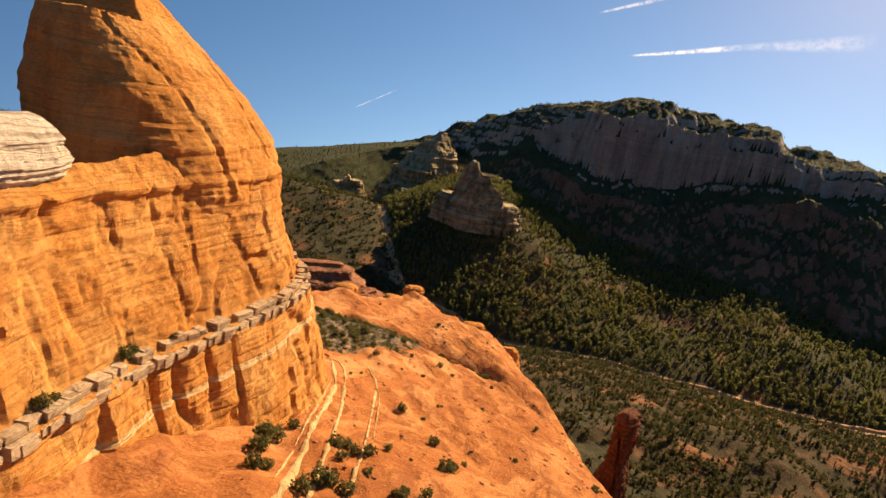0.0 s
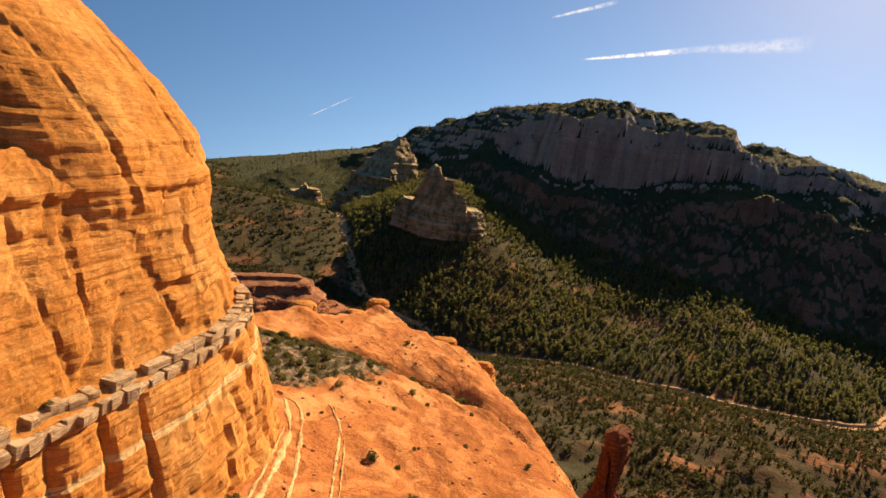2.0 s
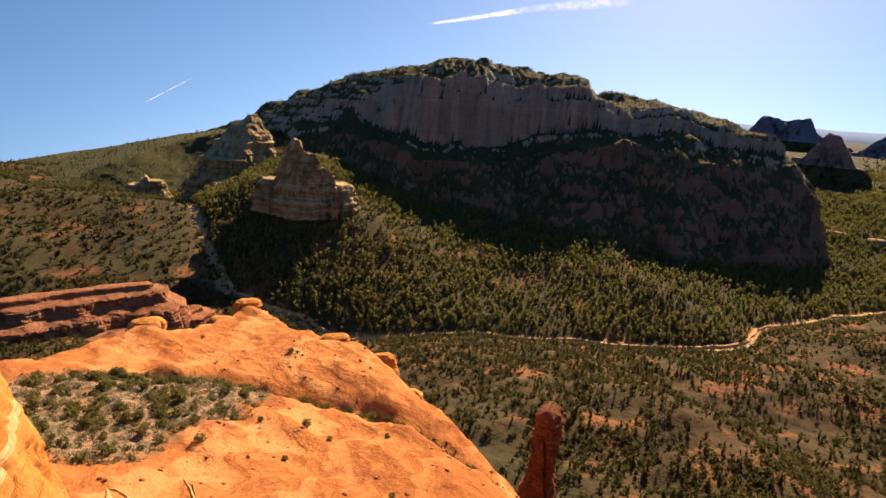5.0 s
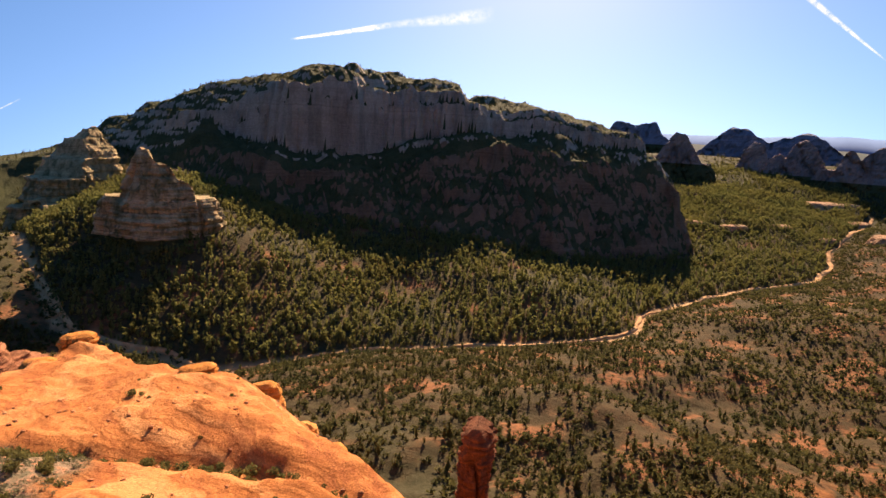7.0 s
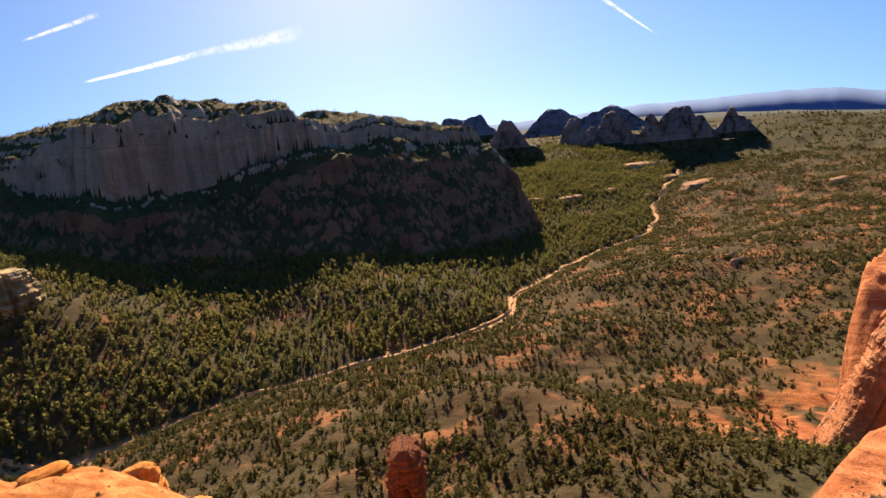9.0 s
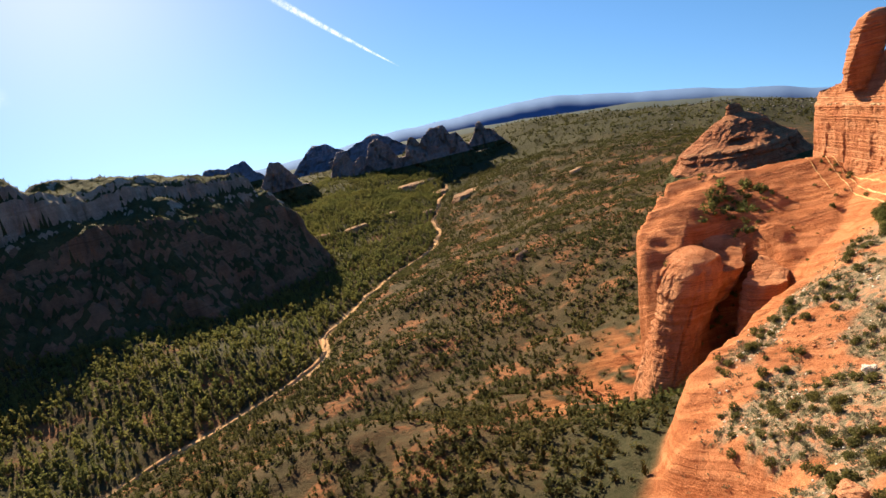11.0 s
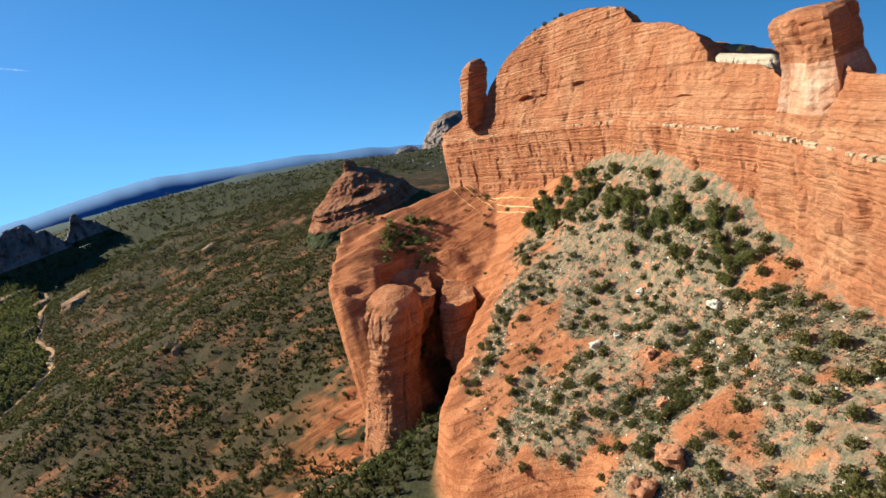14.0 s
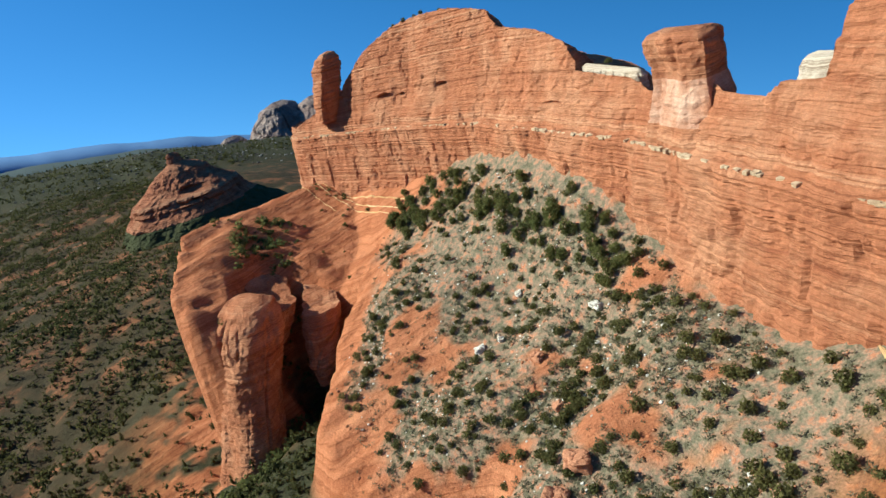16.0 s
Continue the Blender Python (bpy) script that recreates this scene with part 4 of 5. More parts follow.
def clump_tree(rng, leaves, rx, h, leaf, pine=False):
    """A small dense core inside loose sprays of foliage; its foot is at the origin."""
    v, f = [], []
    t = rng.uniform(0, 6.28)
    for q in range(4):
        m = rx * rng.uniform(0.4, 0.62)
        v.append((m * math.cos(t + q * 1.571), m * math.sin(t + q * 1.571), h * rng.uniform(0.2, 0.4)))
    v += [(0, 0, 0.0), (rng.normal(0, 0.1 * rx), rng.normal(0, 0.1 * rx), h * (0.86 if pine else 0.72))]
    for q in range(4):
        f += [(q, (q + 1) % 4, 5), ((q + 1) % 4, q, 4)]
    lv = tuft(rng, leaves, rx, h, leaf, 0.75 if pine else 0.0)
    f += [(i + 6, i + 7, i + 8) for i in range(0, len(lv), 3)]
    return np.concatenate([np.array(v), lv]), np.array(f)


def forest(name, label, pts, kinds, material, rng, lo=0.7, hi=1.3, z=None):
    """Many plants in one mesh, standing on the ground."""
    out, faces, base = [], [], 0
    z = ground_z(pts[:, 0], pts[:, 1]) if z is None else z
    pick = rng.integers(0, len(kinds), len(pts))
    for i, (k, f) in enumerate(kinds):
        p = np.c_[pts[pick == i], z[pick == i] - 0.15]
        if not len(p):
            continue
        t = rng.random(len(p)) * 2 * math.pi
        s = rng.uniform(lo, hi, len(p)) * rng.choice((0.65, 0.9, 1.0, 1.12), len(p))
        c, sn = np.cos(t) * s, np.sin(t) * s
        x = k[None, :, 0] * c[:, None] - k[None, :, 1] * sn[:, None] + p[:, None, 0]
        y = k[None, :, 0] * sn[:, None] + k[None, :, 1] * c[:, None] + p[:, None, 1]
        w = k[None, :, 2] * (s * rng.uniform(0.8, 1.2, len(p)))[:, None] + p[:, None, 2]
        out.append(np.stack([x, y, w], -1).reshape(-1, 3))
        faces.append((f[None] + (np.arange(len(p)) * len(k))[:, None, None]).reshape(-1, 3) + base)
        base += len(p) * len(k)
    return tagged(mesh_ob(name, np.concatenate(out), np.concatenate(faces), material, smooth=False), label, "trees", kind="stuff")


def loose(v):
    return v, np.arange(len(v)).reshape(-1, 3)


rng = np.random.default_rng(4)
PINES_NEAR = [clump_tree(rng, 34, 1.7, 5.4, 0.95, True) for _ in range(4)]
PINES_FAR = [clump_tree(rng, 16, 2.2, 6.0, 1.55, True) for _ in range(5)]
JUN_NEAR = [clump_tree(rng, 17, 1.75, 3.0, 1.15) for _ in range(6)]
JUN_FAR = [clump_tree(rng, 8, 1.8, 3.2, 1.6) for _ in range(5)]


def scatter(x0, x1, y0, y1, gap, keep):
    n = int((x1 - x0) * (y1 - y0) / gap ** 2)
    p = np.stack([rng.uniform(x0, x1, n), rng.uniform(y0, y1, n)], 1)
    return p[rng.random(n) < keep(p[:, 0], p[:, 1])]


def bench_free(x, y):
    return inside(x, y, BENCH) < -7


def far_keep(x, y):
    d, _ = line_dist(x, y, CREEK)
    return (~near_side(x, y)) * (d > 4.5) * (d < 290 - 60 * sstep(300, 500, x) * sstep(800, 650, x) + 160 * sstep(640, 780, x)) * np.clip(0.75 + 0.6 * fbm2(x, y, 45, 3, 91), 0.15, 1)


def near_keep(x, y):
    d, _ = line_dist(x, y, CREEK)
    grove = np.clip(0.74 + 1.0 * fbm2(x, y, 34, 4, 92), 0.14, 1)
    bare = 1 - 0.72 * apron_at(x, y, inside(x, y, BENCH))
    return near_side(x, y) * (d > 4.5) * bench_free(x, y) * np.maximum(grove, 0.95 * (d < 30)) * (y > 60) * bare


forest("pine_forest", "dense dark green pine forest on the canyon floor", scatter(-250, 1350, 430, 860, 3.7, far_keep), PINES_FAR, PINE, rng)
forest("pine_forest", "dark green woodland beyond the end of the mesa", scatter(660, 1420, 640, 1050, 5.2, lambda x, y: np.clip(0.6 + 0.8 * fbm2(x, y, 60, 3, 91), 0.1, 1) * (line_dist(x, y, CREEK)[0] > 8)), PINES_FAR, PINE, rng)
forest("juniper_woodland", "scattered olive junipers on red soil", scatter(380, 1350, 60, 620, 3.7, near_keep), JUN_FAR, JUNIPER, rng, 0.7, 1.3)
mid = scatter(-260, 380, 60, 560, 3.0, near_keep)
forest("juniper_woodland", "scattered olive junipers on red soil below the slickrock", mid[: len(mid) * 5 // 6], JUN_NEAR, JUNIPER, rng, 0.5, 1.2)
forest("pine_woodland", "dark pines among the junipers", mid[len(mid) * 5 // 6:], PINES_NEAR, JUNIPER, rng, 0.5, 1.1)
forest("hill_woodland", "distant green woodland up the canyon", scatter(-560, 60, 480, 1250, 6.0, lambda x, y: np.clip(0.75 + 0.7 * fbm2(x, y, 60, 3, 93), 0.1, 1)), JUN_FAR, JUNIPER, rng, 0.9, 1.7)



def plain_spots(count):
    az, r = np.radians(rng.uniform(52, 128, count)), rng.uniform(1330, 2500, count)
    p = np.stack([r * np.sin(az), r * np.cos(az)], 1)
    return p[rng.random(count) < np.clip(0.5 + 0.9 * fbm2(p[:, 0], p[:, 1], 160, 3, 94), 0.05, 1)]


forest("plain_woodland", "dark groves scattered over the distant plain", plain_spots(9000), JUN_FAR, JUNIPER, rng, 1.3, 2.6)


# ---------- shrubs, boulders and small stones on the benches ----------
def plant(name, label, kind, material, x, y, size, group, category="shrub"):
    ob = new(name, kind)
    ob.location = (x, y, gz(x, y) - 0.1)
    ob.rotation_euler = (0, 0, random.uniform(0, 6.28))
    ob.scale = (size, size, size * random.uniform(0.8, 1.2))
    return tagged(ob, label, category, group)


def leaf_mesh(name, n, rx, rz, leaf, material):
    v = tuft(rng, n, rx, rz, leaf)
    ob = mesh_ob(name, v, np.arange(len(v)).reshape(-1, 3), material, smooth=False)
    me = ob.data
    bpy.data.objects.remove(ob)
    return me


SHRUBS = [leaf_mesh("shrub_leaves", 260, 1.25, 2.0, 0.42, SHRUB) for _ in range(4)]
TREES = [leaf_mesh("tree_leaves", 420, 1.5, 3.8, 0.5, PINE) for _ in range(3)]


def bowl_keep(x, y):
    ins = inside(x, y, BENCH)
    k, sc, _, _ = ground_kind(x, y, y)
    return (ins > 3) * (sc > 0.4) * np.clip(1.15 - k * 1.1, 0.05, 1) * np.clip(0.62 + 0.8 * fbm2(x, y, 22, 3, 95), 0.08, 1)


def clear_of_walls(p):
    d, _ = line_dist(p[:, 0], p[:, 1], RIDGE_SPINE)
    e, _ = line_dist(p[:, 0], p[:, 1], BUTTE_SPINE)
    return p[(d > 21.5) & (e > 46)]


spots = clear_of_walls(scatter(60, 240, 48, 142, 3.1, bowl_keep))
for i, (x, y) in enumerate(spots[:270]):
    plant("juniper_shrub", "rounded olive juniper shrub on the stony slope", SHRUBS[i % 4], JUNIPER, x, y, random.uniform(0.45, 1.15), "shrubs on the bowl slope")
foot = clear_of_walls(scatter(120, 250, 48, 84, 3.4, lambda x, y: np.clip(1.2 - np.abs(y - np.interp(x, [117, 140, 205, 250], [64, 66, 58, 62])) / 9, 0, 1) * (x > 128)))
for i, (x, y) in enumerate(foot[:110]):
    plant("juniper_tree", "dark green juniper tree below the ridge wall", TREES[i % 3], PINE, x, y, random.uniform(0.6, 1.15), "trees along the wall foot", "tree")
patch_spots = clear_of_walls(scatter(-60, 20, 140, 230, 2.6, lambda x, y: (inside(x, y, PATCH) > 0) * 0.75))
for i, (x, y) in enumerate(patch_spots[:70]):
    plant("juniper_shrub", "dark green shrub in the grassy hollow", SHRUBS[i % 4], JUNIPER, x, y, random.uniform(0.5, 1.2), "shrubs in the hollow")
line_spots = scatter(-30, 75, 135, 225, 1.6, lambda x, y: (line_dist(x, y, CREASE)[0] < 2.0) * 0.75)
lone = clear_of_walls(scatter(-20, 64, 70, 260, 15, lambda x, y: (inside(x, y, BENCH) > 3) * 0.8))
for i, (x, y) in enumerate(lone):
    plant("desert_shrub", "small dry shrub rooted in bare slickrock", SHRUBS[i % 4], JUNIPER, x, y, random.choice((0.2, 0.3, 0.35, 0.5, 0.85)), "shrubs on bare rock")
near_a = scatter(-24, 14, 58, 92, 3.0, lambda x, y: np.clip(0.8 - np.abs(y - 78 + 0.4 * x) / 7, 0, 1))
for i, (x, y) in enumerate(near_a):
    plant("desert_shrub", "grey-green shrub beside the pale beds", SHRUBS[i % 4], JUNIPER, x, y, random.uniform(0.35, 0.85), "shrubs below the butte")
for i, (x, y, z, s) in enumerate(((241.4, 30.6, -25.2, 0.7), (258, 34, -26.6, 0.6), (252, 32.4, -25.8, 0.8), (231, 29.4, -26, 0.5), (246, 31, -25.4, 0.6), (145, 44.6, -49.0, 0.7))):
    ob = plant("desert_shrub", "small dark shrub on the crest of the ridge", SHRUBS[i % 4], JUNIPER, x, y, s, "shrubs on the crest")
    ob.location.z = z
for i, (x, y, s) in enumerate(((-19, 85, 1.3), (-17.6, 87, 1.0), (-16, 93, 0.8), (-8, 89, 1.0), (-6.2, 90, 0.8), (-2, 89, 0.9), (-4.4, 88.4, 0.7), (12, 94, 1.2), (13.2, 95.5, 0.8), (-8, 73, 1.2), (-6.4, 74, 0.8), (-17, 71, 0.9), (-15.6, 72.6, 0.7),
                               (1, 93, 0.6), (-4, 73, 1.0), (10, 106, 0.8), (-18, 78, 1.1), (-10, 70, 0.9))):
    plant("juniper_shrub", "grey-green shrub on the slickrock below the butte", SHRUBS[i % 4], SHRUB, x, y, s * 1.15, "shrubs below the butte")
SMALL = [loose(tuft(rng, 150, 1.1, 1.8, 0.45)) for _ in range(4)]
forest("juniper_scrub", "olive juniper scrub filling the slope and hollow", np.concatenate([spots[270:], patch_spots[70:]]), SMALL, SHRUB, rng, 0.4, 1.1)
GRASS = [loose(tuft(rng, 26, 0.8, 0.7, 0.34)) for _ in range(5)]
forest("crease_scrub", "dark green scrub along a crease of the slickrock", line_spots, SMALL, SHRUB, rng, 0.4, 1.1)
forest("slope_scrub", "dark green scrub in cracks of the bare red slope", clear_of_walls(scatter(232, 345, 62, 118, 3.0, lambda x, y: (inside(x, y, BENCH) > 1) * np.clip(2.2 * fbm2(x, y, 16, 3, 97) - 0.3, 0.03, 0.8))), SMALL, SHRUB, rng, 0.4, 1.0)
forest("dry_brush", "grey-green dry brush over the stony slope", clear_of_walls(scatter(58, 245, 46, 142, 0.95, lambda x, y: bowl_keep(x, y) * 0.8)), GRASS, SAGE, rng, 0.5, 1.3)
forest("dry_grass", "dry grass and low brush in the hollow", scatter(-60, 40, 140, 230, 1.1, lambda x, y: (inside(x, y, PATCH) > -1) * 0.8), GRASS, SAGE, rng, 0.5, 1.2)
gully = scatter(225, 330, 84, 190, 3.2, lambda x, y: (line_dist(x, y, [(290, 104), (262, 118), (235, 140), (225, 160)])[0] < 11) * 0.9)
forest("gully_thicket", "dark green thicket in the shaded gully", gully, JUN_NEAR, PINE, rng, 0.7, 1.4)

WHITE_STONE = rock_mat("white_stone", (0.58, 0.52, 0.42), (0.76, 0.7, 0.6), (0.84, 0.8, 0.7), (0, 0), 0.12)
for i, (x, y, w, m, lab) in enumerate(((130.9, 75.8, 2.6, WHITE_STONE, "large white boulder"), (156.6, 92.4, 2.8, WHITE_STONE, "large white boulder"), (158.6, 75.8, 2.0, WHITE_STONE, "white boulder"),
                                      (109.3, 106.2, 4.4, ROCK_BOULDER, "rounded orange boulder"), (107.5, 113.5, 4.6, ROCK_BOULDER, "rounded orange boulder"), (137, 90, 2.6, ROCK_BOULDER, "tilted orange boulder"),
                                      (124, 97, 2.2, ROCK_BOULDER, "split orange boulder"), (121.6, 96.2, 1.8, ROCK_BOULDER, "split orange boulder"), (153, 88, 1.6, WHITE_STONE, "pale boulder"), (126, 82, 1.2, WHITE_STONE, "small pale boulder"))):
    ob = block("boulder", (w, w * 0.8, w * 0.7), (x, y, gz(x, y) + w * 0.2), m, None, 200 + i, i * 1.3, 10, 0.34, 3.6)
    tagged(ob, lab + " lying on the brushy slope", "boulder", "boulders on the slope")

stone = block("stone", (1, 0.8, 0.6), (0, 0, 0), None, None, 5, 0, 2, 0.3)
sv = np.empty(len(stone.data.vertices) * 3, np.float32)
stone.data.vertices.foreach_get("co", sv)
sf = np.array([p.vertices[:] for p in stone.data.polygons])
bpy.data.objects.remove(stone)
sv = sv.reshape(-1, 3)


def rubble(name, label, pts, material, lo, hi):
    z = ground_z(pts[:, 0], pts[:, 1])
    k = rng.uniform(lo, hi, len(pts)) ** 1.0
    t = rng.random(len(pts)) * 6.28
    c, sn = np.cos(t) * k, np.sin(t) * k
    v = np.stack([sv[None, :, 0] * c[:, None] - sv[None, :, 1] * sn[:, None] + pts[:, 0:1], sv[None, :, 0] * sn[:, None] + sv[None, :, 1] * c[:, None] + pts[:, 1:2], sv[None, :, 2] * k[:, None] + z[:, None]], -1)
    f = sf[None] + (np.arange(len(pts)) * len(sv))[:, None, None]
    return tagged(mesh_ob(name, v.reshape(-1, 3), f.reshape(-1, 4), material), label, "stones", kind="stuff")


rubble("pale_rubble", "pale stones strewn over the brushy slope", clear_of_walls(scatter(80, 232, 50, 138, 1.9, lambda x, y: bowl_keep(x, y) * 0.9 * np.clip(0.5 + fbm2(x, y, 12, 3, 96), 0, 1))), WHITE_STONE, 0.12, 0.7)
rubble("red_rubble", "red stones strewn over the slopes", clear_of_walls(scatter(-20, 230, 60, 250, 4.2, lambda x, y: (inside(x, y, BENCH) > 2) * 0.5)), ROCK_RIDGE, 0.2, 0.9)


# pale beds that curve down the slickrock
def ribbon(label, pts, w):
    p = np.array(pts, float)
    cum = np.r_[0, np.cumsum(np.hypot(*np.diff(p, axis=0).T))]
    t = np.linspace(0, cum[-1], int(cum[-1] / 0.5))
    px, py = np.interp(t, cum, p[:, 0]), np.interp(t, cum, p[:, 1])
    for _ in range(60):
        px[1:-1], py[1:-1] = (px[:-2] + 2 * px[1:-1] + px[2:]) / 4, (py[:-2] + 2 * py[1:-1] + py[2:]) / 4
    tx, ty = np.gradient(px), np.gradient(py)
    q = np.hypot(tx, ty)
    wd = w * (0.75 + 0.5 * vnoise(np.stack([t / 3, t * 0, t * 0], 1), 3)) * np.minimum(1, np.minimum(t, t[::-1]) / 3 + 0.1)
    cols = []
    for o, lift in ((-1.0, -0.25), (-0.7, 0.14), (0.0, 0.2), (0.7, 0.14), (1.0, -0.25)):
        x, y = px - ty / q * wd * o, py + tx / q * wd * o
        cols.append(np.stack([x, y, ground_z(x, y) + lift], 1))
    v = np.stack(cols, 1).reshape(-1, 3)
    n = len(t)
    i = np.arange(n * 5).reshape(n, 5)
    f = np.stack([i[:-1, :-1], i[:-1, 1:], i[1:, 1:], i[1:, :-1]], -1).reshape(-1, 4)
    return tagged(mesh_ob("trim_pale_bed", v, f, ROCK_PALE), label, "rock bed", kind="structure")


for pts, w in (([(-18, 144), (-13.2, 126), (-12.9, 92), (-12.2, 76), (-12, 58)], 0.8), ([(-17.5, 143), (-12.2, 136), (-9.9, 111), (-9.1, 95), (-8.6, 66)], 0.55),
               ([(-8, 147), (-4, 133), (-3.2, 97), (-3.6, 72)], 0.4), ([(-6.5, 144), (-2.6, 126), (-1.9, 97)], 0.22), ([(-14.6, 128), (-14.4, 100), (-13.8, 70)], 0.3),
               ([(96, 60), (86, 62), (79, 69), (72, 78)], 0.5), ([(92, 68), (84, 71.5), (79, 75.5), (70, 86)], 0.4), ([(345, 66), (331, 64), (290, 61.5), (259, 57), (240, 55)], 0.3), ([(336, 70), (324, 68), (284, 66), (253, 62)], 0.22), ([(340, 67), (328, 65.5), (277, 63), (246, 58.5)], 0.2), ([(325, 76), (285, 71)], 0.15)):
    ribbon("thin cream-white bed across the orange slickrock", pts, w)

# the sandy wash along the canyon floor
m_sand, n, l, b = mat("wash_sand", 0.95)
l.new(ramp(n, l, tex(n, l, coords(n, l), 0.15, 6, 0.7), [(0.35, (0.36, 0.19, 0.09)), (0.65, (0.6, 0.36, 0.19))]), b.inputs["Base Color"])
cp = CREEK[1:-2]
cc = np.r_[0, np.cumsum(np.hypot(*np.diff(cp, axis=0).T))]
ct = np.arange(0, cc[-1], 3.0)
wx, wy = np.interp(ct, cc, cp[:, 0]), np.interp(ct, cc, cp[:, 1])
for _ in range(40):
    wx[1:-1], wy[1:-1] = (wx[:-2] + 2 * wx[1:-1] + wx[2:]) / 4, (wy[:-2] + 2 * wy[1:-1] + wy[2:]) / 4
wig = fbm(np.stack([ct / 40, ct * 0, ct * 0], 1), 3, 77)
wq = np.hypot(np.gradient(wx), np.gradient(wy))
wnx, wny = -np.gradient(wy) / wq, np.gradient(wx) / wq
half = np.interp(ct, [0, 350, 520], [0.36, 0.36, 0.6]) * np.clip(2.8 + 2.6 * fbm(np.stack([ct / 60, ct * 0, ct * 0 + 5], 1), 3, 78), 1.6, 8)
rows_ = []
for o, lift in ((-1.25, 0.0), (-1.0, 1.3), (-0.4, 1.5), (0.4, 1.5), (1.0, 1.3), (1.25, 0.0)):
    ox, oy = wx + wnx * (half * o + 5 * wig), wy + wny * (half * o + 5 * wig)
    rows_.append(np.stack([ox, oy, ground_z(ox, oy) + lift], 1))
wv = np.stack(rows_, 1).reshape(-1, 3)
i = np.arange(len(wv)).reshape(-1, 6)
tagged(mesh_ob("wash", wv, np.stack([i[:-1, :-1], i[:-1, 1:], i[1:, 1:], i[1:, :-1]], -1).reshape(-1, 4), m_sand), "sandy orange creek wash winding along the canyon floor", "wash", kind="structure")

# blocky ledges along the walls
BLOCKS = []
for i in range(6):
    ob = block("block", (1, 1, 1), (0, 0, 0), ROCK_LEDGE, None, 300 + i, 0, 3, 0.08, 18)
    BLOCKS.append(ob.data)
    bpy.data.objects.remove(ob)


def ledge_blocks(parent, line, radius, height, gap, lo, hi, keep=0.94):
    """Jointed blocks set side by side along a line of (foot, outward) pairs."""
    foot_, out_ = line
    q = foot_ + out_ * radius
    cum = np.r_[0, np.cumsum(np.hypot(*np.diff(q, axis=0).T))]
    d, i = random.uniform(0, 1), 0
    while d < cum[-1]:
        k = int(np.searchsorted(cum, d))
        o = out_[min(k, len(out_) - 1)]
        x, y = np.interp(d, cum, q[:, 0]), np.interp(d, cum, q[:, 1])
        wd = random.uniform(lo, hi)
        if random.random() < keep:
            ob = new("block", BLOCKS[i % 6])
            push = random.uniform(-0.5, 0.2)
            ob.location = (x + o[0] * push, y + o[1] * push, height(x, y) + random.uniform(-0.1, 0.1))
            ob.rotation_euler = (random.uniform(-0.06, 0.06), random.uniform(-0.06, 0.06), math.atan2(o[1], o[0]) + random.uniform(-0.2, 0.2))
            ob.scale = (random.uniform(1.0, 1.7) * hi / 2, wd, random.uniform(0.55, 1.1) * gap)
            ob.parent = parent
        d += wd * 1.03
        i += 1


bf, bo, bs = stadium(BUTTE_SPINE, 0.6, 30)
front = (np.arange(len(bf)) < len(bf) * 0.62) & (bf[:, 1] > 25) & (bo[:, 0] > -0.35)
for row, (z, r) in enumerate(((-40.5, 36.0), (-39.1, 35.2))):
    ledge_blocks(butte, (bf[front], bo[front]), r, lambda x, y, z=z: z, 1.5, 1.0, 2.6)

for i, (yy, sz) in enumerate(((44, 0.5), (62, 0.7), (64, 0.45), (75, 0.8), (78, 0.5), (90, 0.4))):
    k = int(np.argmin(np.abs(bf[: len(bf) // 3, 1] - yy)))
    px, py = bf[k] + bo[k] * 34.7
    ob = plant("desert_shrub", "small grey-green shrub on the ledge of the butte", SHRUBS[i % 4], SHRUB, px, py, sz, "shrubs on the ledge")
    ob.location.z = -38.7

rf, ro, rs = stadium(RIDGE_SPINE, 0.6)
RIDGE_MID = float(np.mean(rf[:, 0]))
back = (ro[:, 1] > 0.6)
order = np.argsort(rf[back][:, 0])
ledge_blocks(ridge, (rf[back][order], ro[back][order]), 16.75, lambda x, y: -62.9 + 0.015 * (x - RIDGE_MID), 0.8, 0.6, 1.8, 0.55)


# ---------- woods on the mesa, the town and vapour trails ----------
def woods_on(name, label, obs, count, lo_z, hi_z, scale, material):
    pts = []
    for ob in obs:
        v = np.empty(len(ob.data.vertices) * 3, np.float32)
        ob.data.vertices.foreach_get("co", v)
        nn = np.empty(len(ob.data.vertices) * 3, np.float32)
        ob.data.vertices.foreach_get("normal", nn)
        v, nn = v.reshape(-1, 3), nn.reshape(-1, 3)
        pts.append(v[(nn[:, 2] > 0.62) & (v[:, 2] > lo_z) & (v[:, 2] < hi_z)])
    p = np.concatenate(pts)
    p = p[rng.integers(0, len(p), count)] + np.c_[rng.normal(0, 1.5, (count, 2)), np.full(count, -0.6)]
    return forest(name, label, p[:, :2], PINES_FAR, material, rng, 0.7 * scale, 1.3 * scale, p[:, 2])


woods_on("mesa_woods", "dark trees on the mesa slopes and rim", [o for o in bpy.data.objects if o.parent and o.parent.name.startswith("mesa")], 6000, -170, 80, 0.5, JUNIPER)
woods_on("hill_trees", "green trees on the far hill", [o for o in bpy.data.objects if o.name.startswith("wooded_hill") ], 2500, -240, 0, 0.65, JUNIPER)

woods_on("crag_woods", "dark trees round the feet of the crags", [o for o in bpy.data.objects if o.name.startswith("foot")], 900, -150, -80, 0.6, PINE)

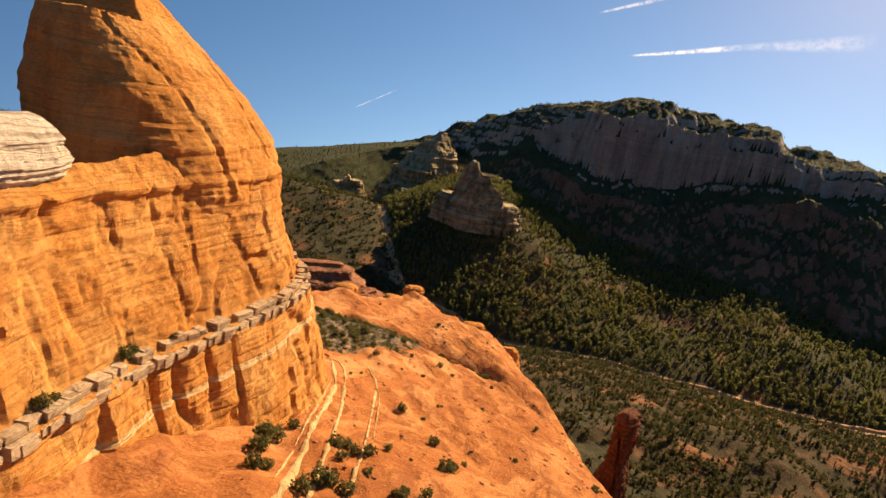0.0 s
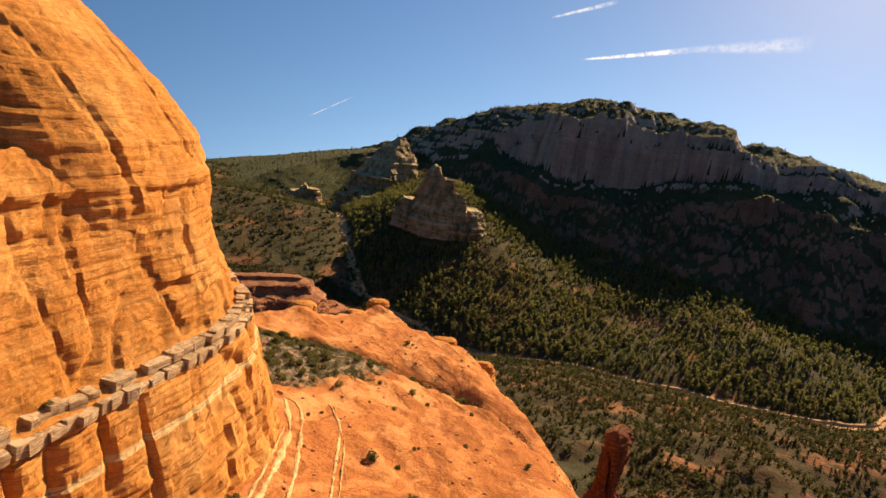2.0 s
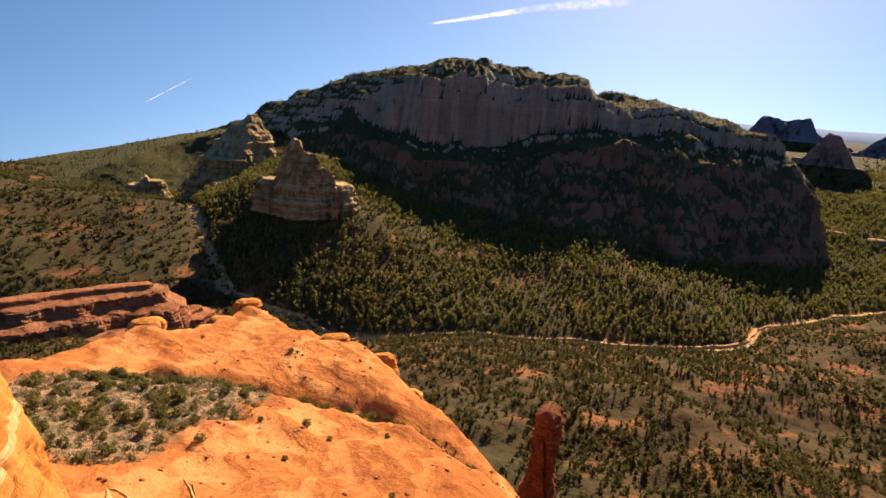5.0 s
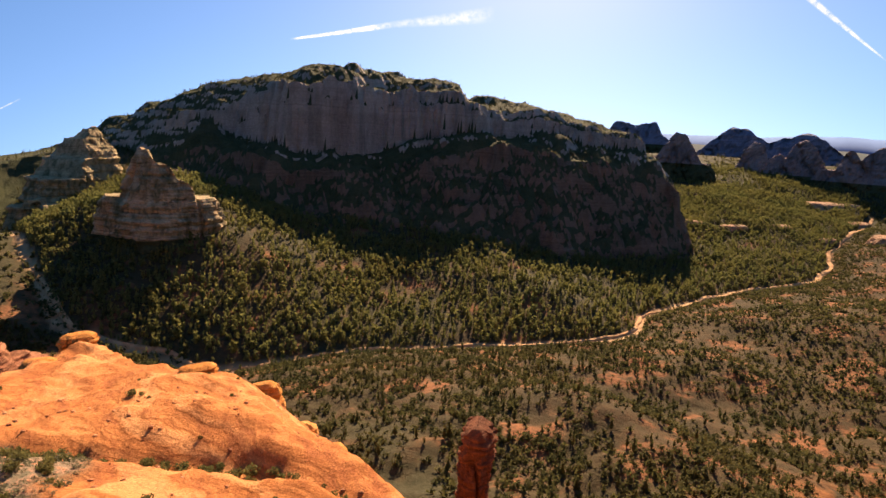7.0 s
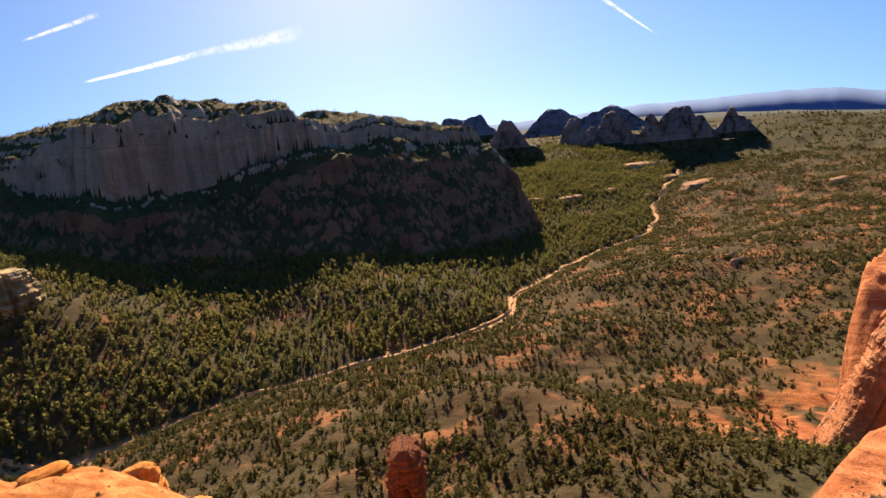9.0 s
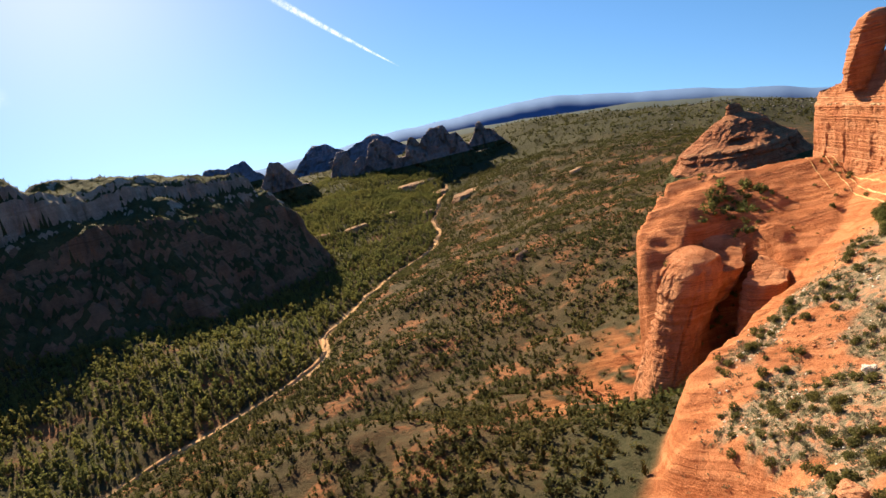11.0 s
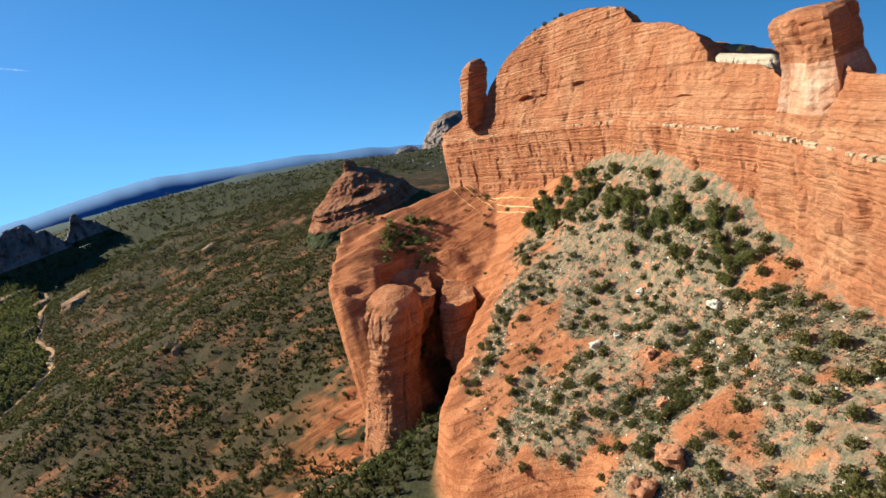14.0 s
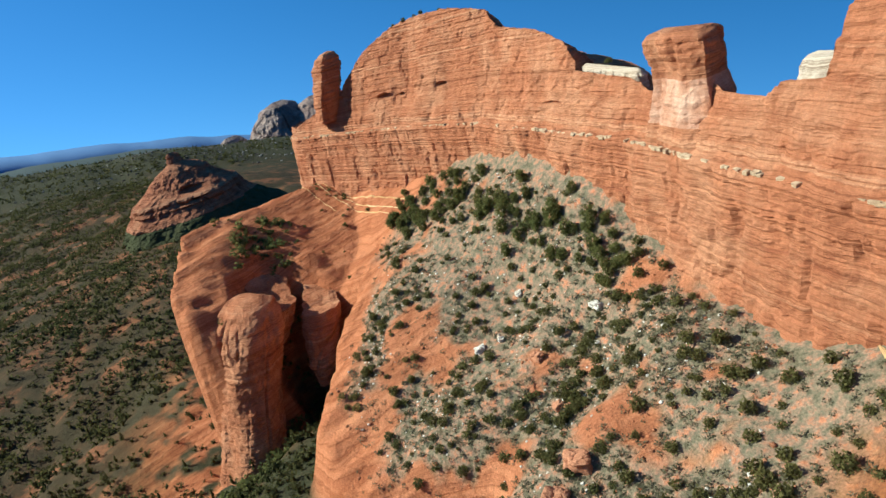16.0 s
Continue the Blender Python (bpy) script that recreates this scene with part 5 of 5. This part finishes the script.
m_town, n, l, b = mat("pale_houses", 0.8)
g = n.new("ShaderNodeNewGeometry")
l.new(ramp(n, l, g.outputs["Random Per Island"], [(0.0, (0.1, 0.085, 0.07)), (0.7, (0.2, 0.17, 0.15)), (1.0, (0.42, 0.4, 0.37))]), b.inputs["Base Color"])
tv, tf = [], []
for i in range(900):
    az, r = radians(random.gauss(93, 8)), random.uniform(1350, 2500)
    x, y = r * math.sin(az), r * math.cos(az)
    z, w, d, h = gz(x, y), random.uniform(3, 7), random.uniform(3, 5), random.uniform(1.6, 2.6)
    k = len(tv)
    tv += [(x + a * w, y + c * d, z + e * h - 1) for e in (0, 1) for a, c in ((-.5, -.5), (.5, -.5), (.5, .5), (-.5, .5))]
    tf += [(k, k + 1, k + 5, k + 4), (k + 1, k + 2, k + 6, k + 5), (k + 2, k + 3, k + 7, k + 6), (k + 3, k, k + 4, k + 7), (k + 4, k + 5, k + 6, k + 7)]
tagged(mesh_ob("distant_town", tv, tf, m_town, smooth=False), "scattered pale houses of a distant town on the plain", "town", kind="stuff")


def contrail_mat(strength):
    m, n, l, b = mat("vapour", 1.0)
    n.remove(b)
    out = n["Material Output"]
    # Emission stands in for sunlight on the trail.
    e, t, x = n.new("ShaderNodeEmission"), n.new("ShaderNodeBsdfTransparent"), n.new("ShaderNodeMixShader")
    e.inputs[0].default_value, e.inputs[1].default_value = (0.9, 0.95, 1.0, 1), 0.9
    uv = n.new("ShaderNodeVertexColor")
    uv.layer_name = "thick"
    mul = n.new("ShaderNodeMath")
    mul.operation = "MULTIPLY"
    l.new(uv.outputs["Color"], mul.inputs[0])
    l.new(ramp(n, l, tex(n, l, coords(n, l), 0.02, 6, 0.7), [(0.35, (0.1 * strength,) * 3), (0.6, (strength,) * 3)]), mul.inputs[1])
    l.new(mul.outputs[0], x.inputs[0])
    l.new(t.outputs[0], x.inputs[1])
    l.new(e.outputs[0], x.inputs[2])
    l.new(x.outputs[0], out.inputs[0])
    return m


VAPOUR, VAPOUR_THIN, VAPOUR_FAINT = contrail_mat(0.8), contrail_mat(0.45), contrail_mat(0.22)


def contrail(a0, e0, a1, e1, w0, w1, m):
    """A vapour trail between two bearings, each azimuth and elevation in degrees; w is its width in degrees."""
    r, v, thick, nseg = 4850.0, [], [], 40
    for i in range(nseg + 1):
        u = i / nseg
        az, el, w = a0 + (a1 - a0) * u, e0 + (e1 - e0) * u, w0 + (w1 - w0) * u
        dx, dy = (a1 - a0), (e1 - e0)
        q = math.hypot(dx, dy)
        for o, th in ((-1, 0), (-0.35, 1), (0.35, 1), (1, 0)):
            A, E = radians(az - dy / q * w * o), radians(el + dx / q * w * o)
            v.append((r * math.cos(E) * math.sin(A), r * math.cos(E) * math.cos(A), r * math.sin(E)))
            thick.append(th * min(1, 8 * u, 4 * (1 - u) + 0.02))
    i = np.arange((nseg + 1) * 4).reshape(nseg + 1, 4)
    f = np.stack([i[:-1, :-1], i[:-1, 1:], i[1:, 1:], i[1:, :-1]], -1).reshape(-1, 4)
    ob = mesh_ob("backdrop_vapour_trail", v, f, m)
    ob.visible_shadow = False
    c = ob.data.color_attributes.new("thick", "FLOAT_COLOR", "POINT")
    t = np.repeat(np.array(thick, np.float32)[:, None], 4, 1)
    c.data.foreach_set("color", t.ravel())
    return tagged(ob, "thin white vapour trail in the blue sky", "cloud", kind="structure")


contrail(15.8, 6.9, 25.2, 8.9, 0.1, 0.32, VAPOUR)
contrail(24.5, 8.8, 34, 10.2, 0.3, 0.8, VAPOUR_FAINT)
contrail(12.4, 10.0, 18, 12.0, 0.1, 0.25, VAPOUR_THIN)
contrail(65.2, 6.5, 54.5, 15.3, 0.05, 0.45, VAPOUR_THIN)
contrail(26.5, 14.4, 33.5, 16.2, 0.3, 0.45, VAPOUR)
contrail(-8.2, -2.0, -4.4, 0.4, 0.04, 0.07, VAPOUR_THIN)
contrail(61, 15, 66, 14, 0.2, 0.08, VAPOUR_FAINT)
contrail(68, 13, 73.6, 11, 0.16, 0.06, VAPOUR_FAINT)
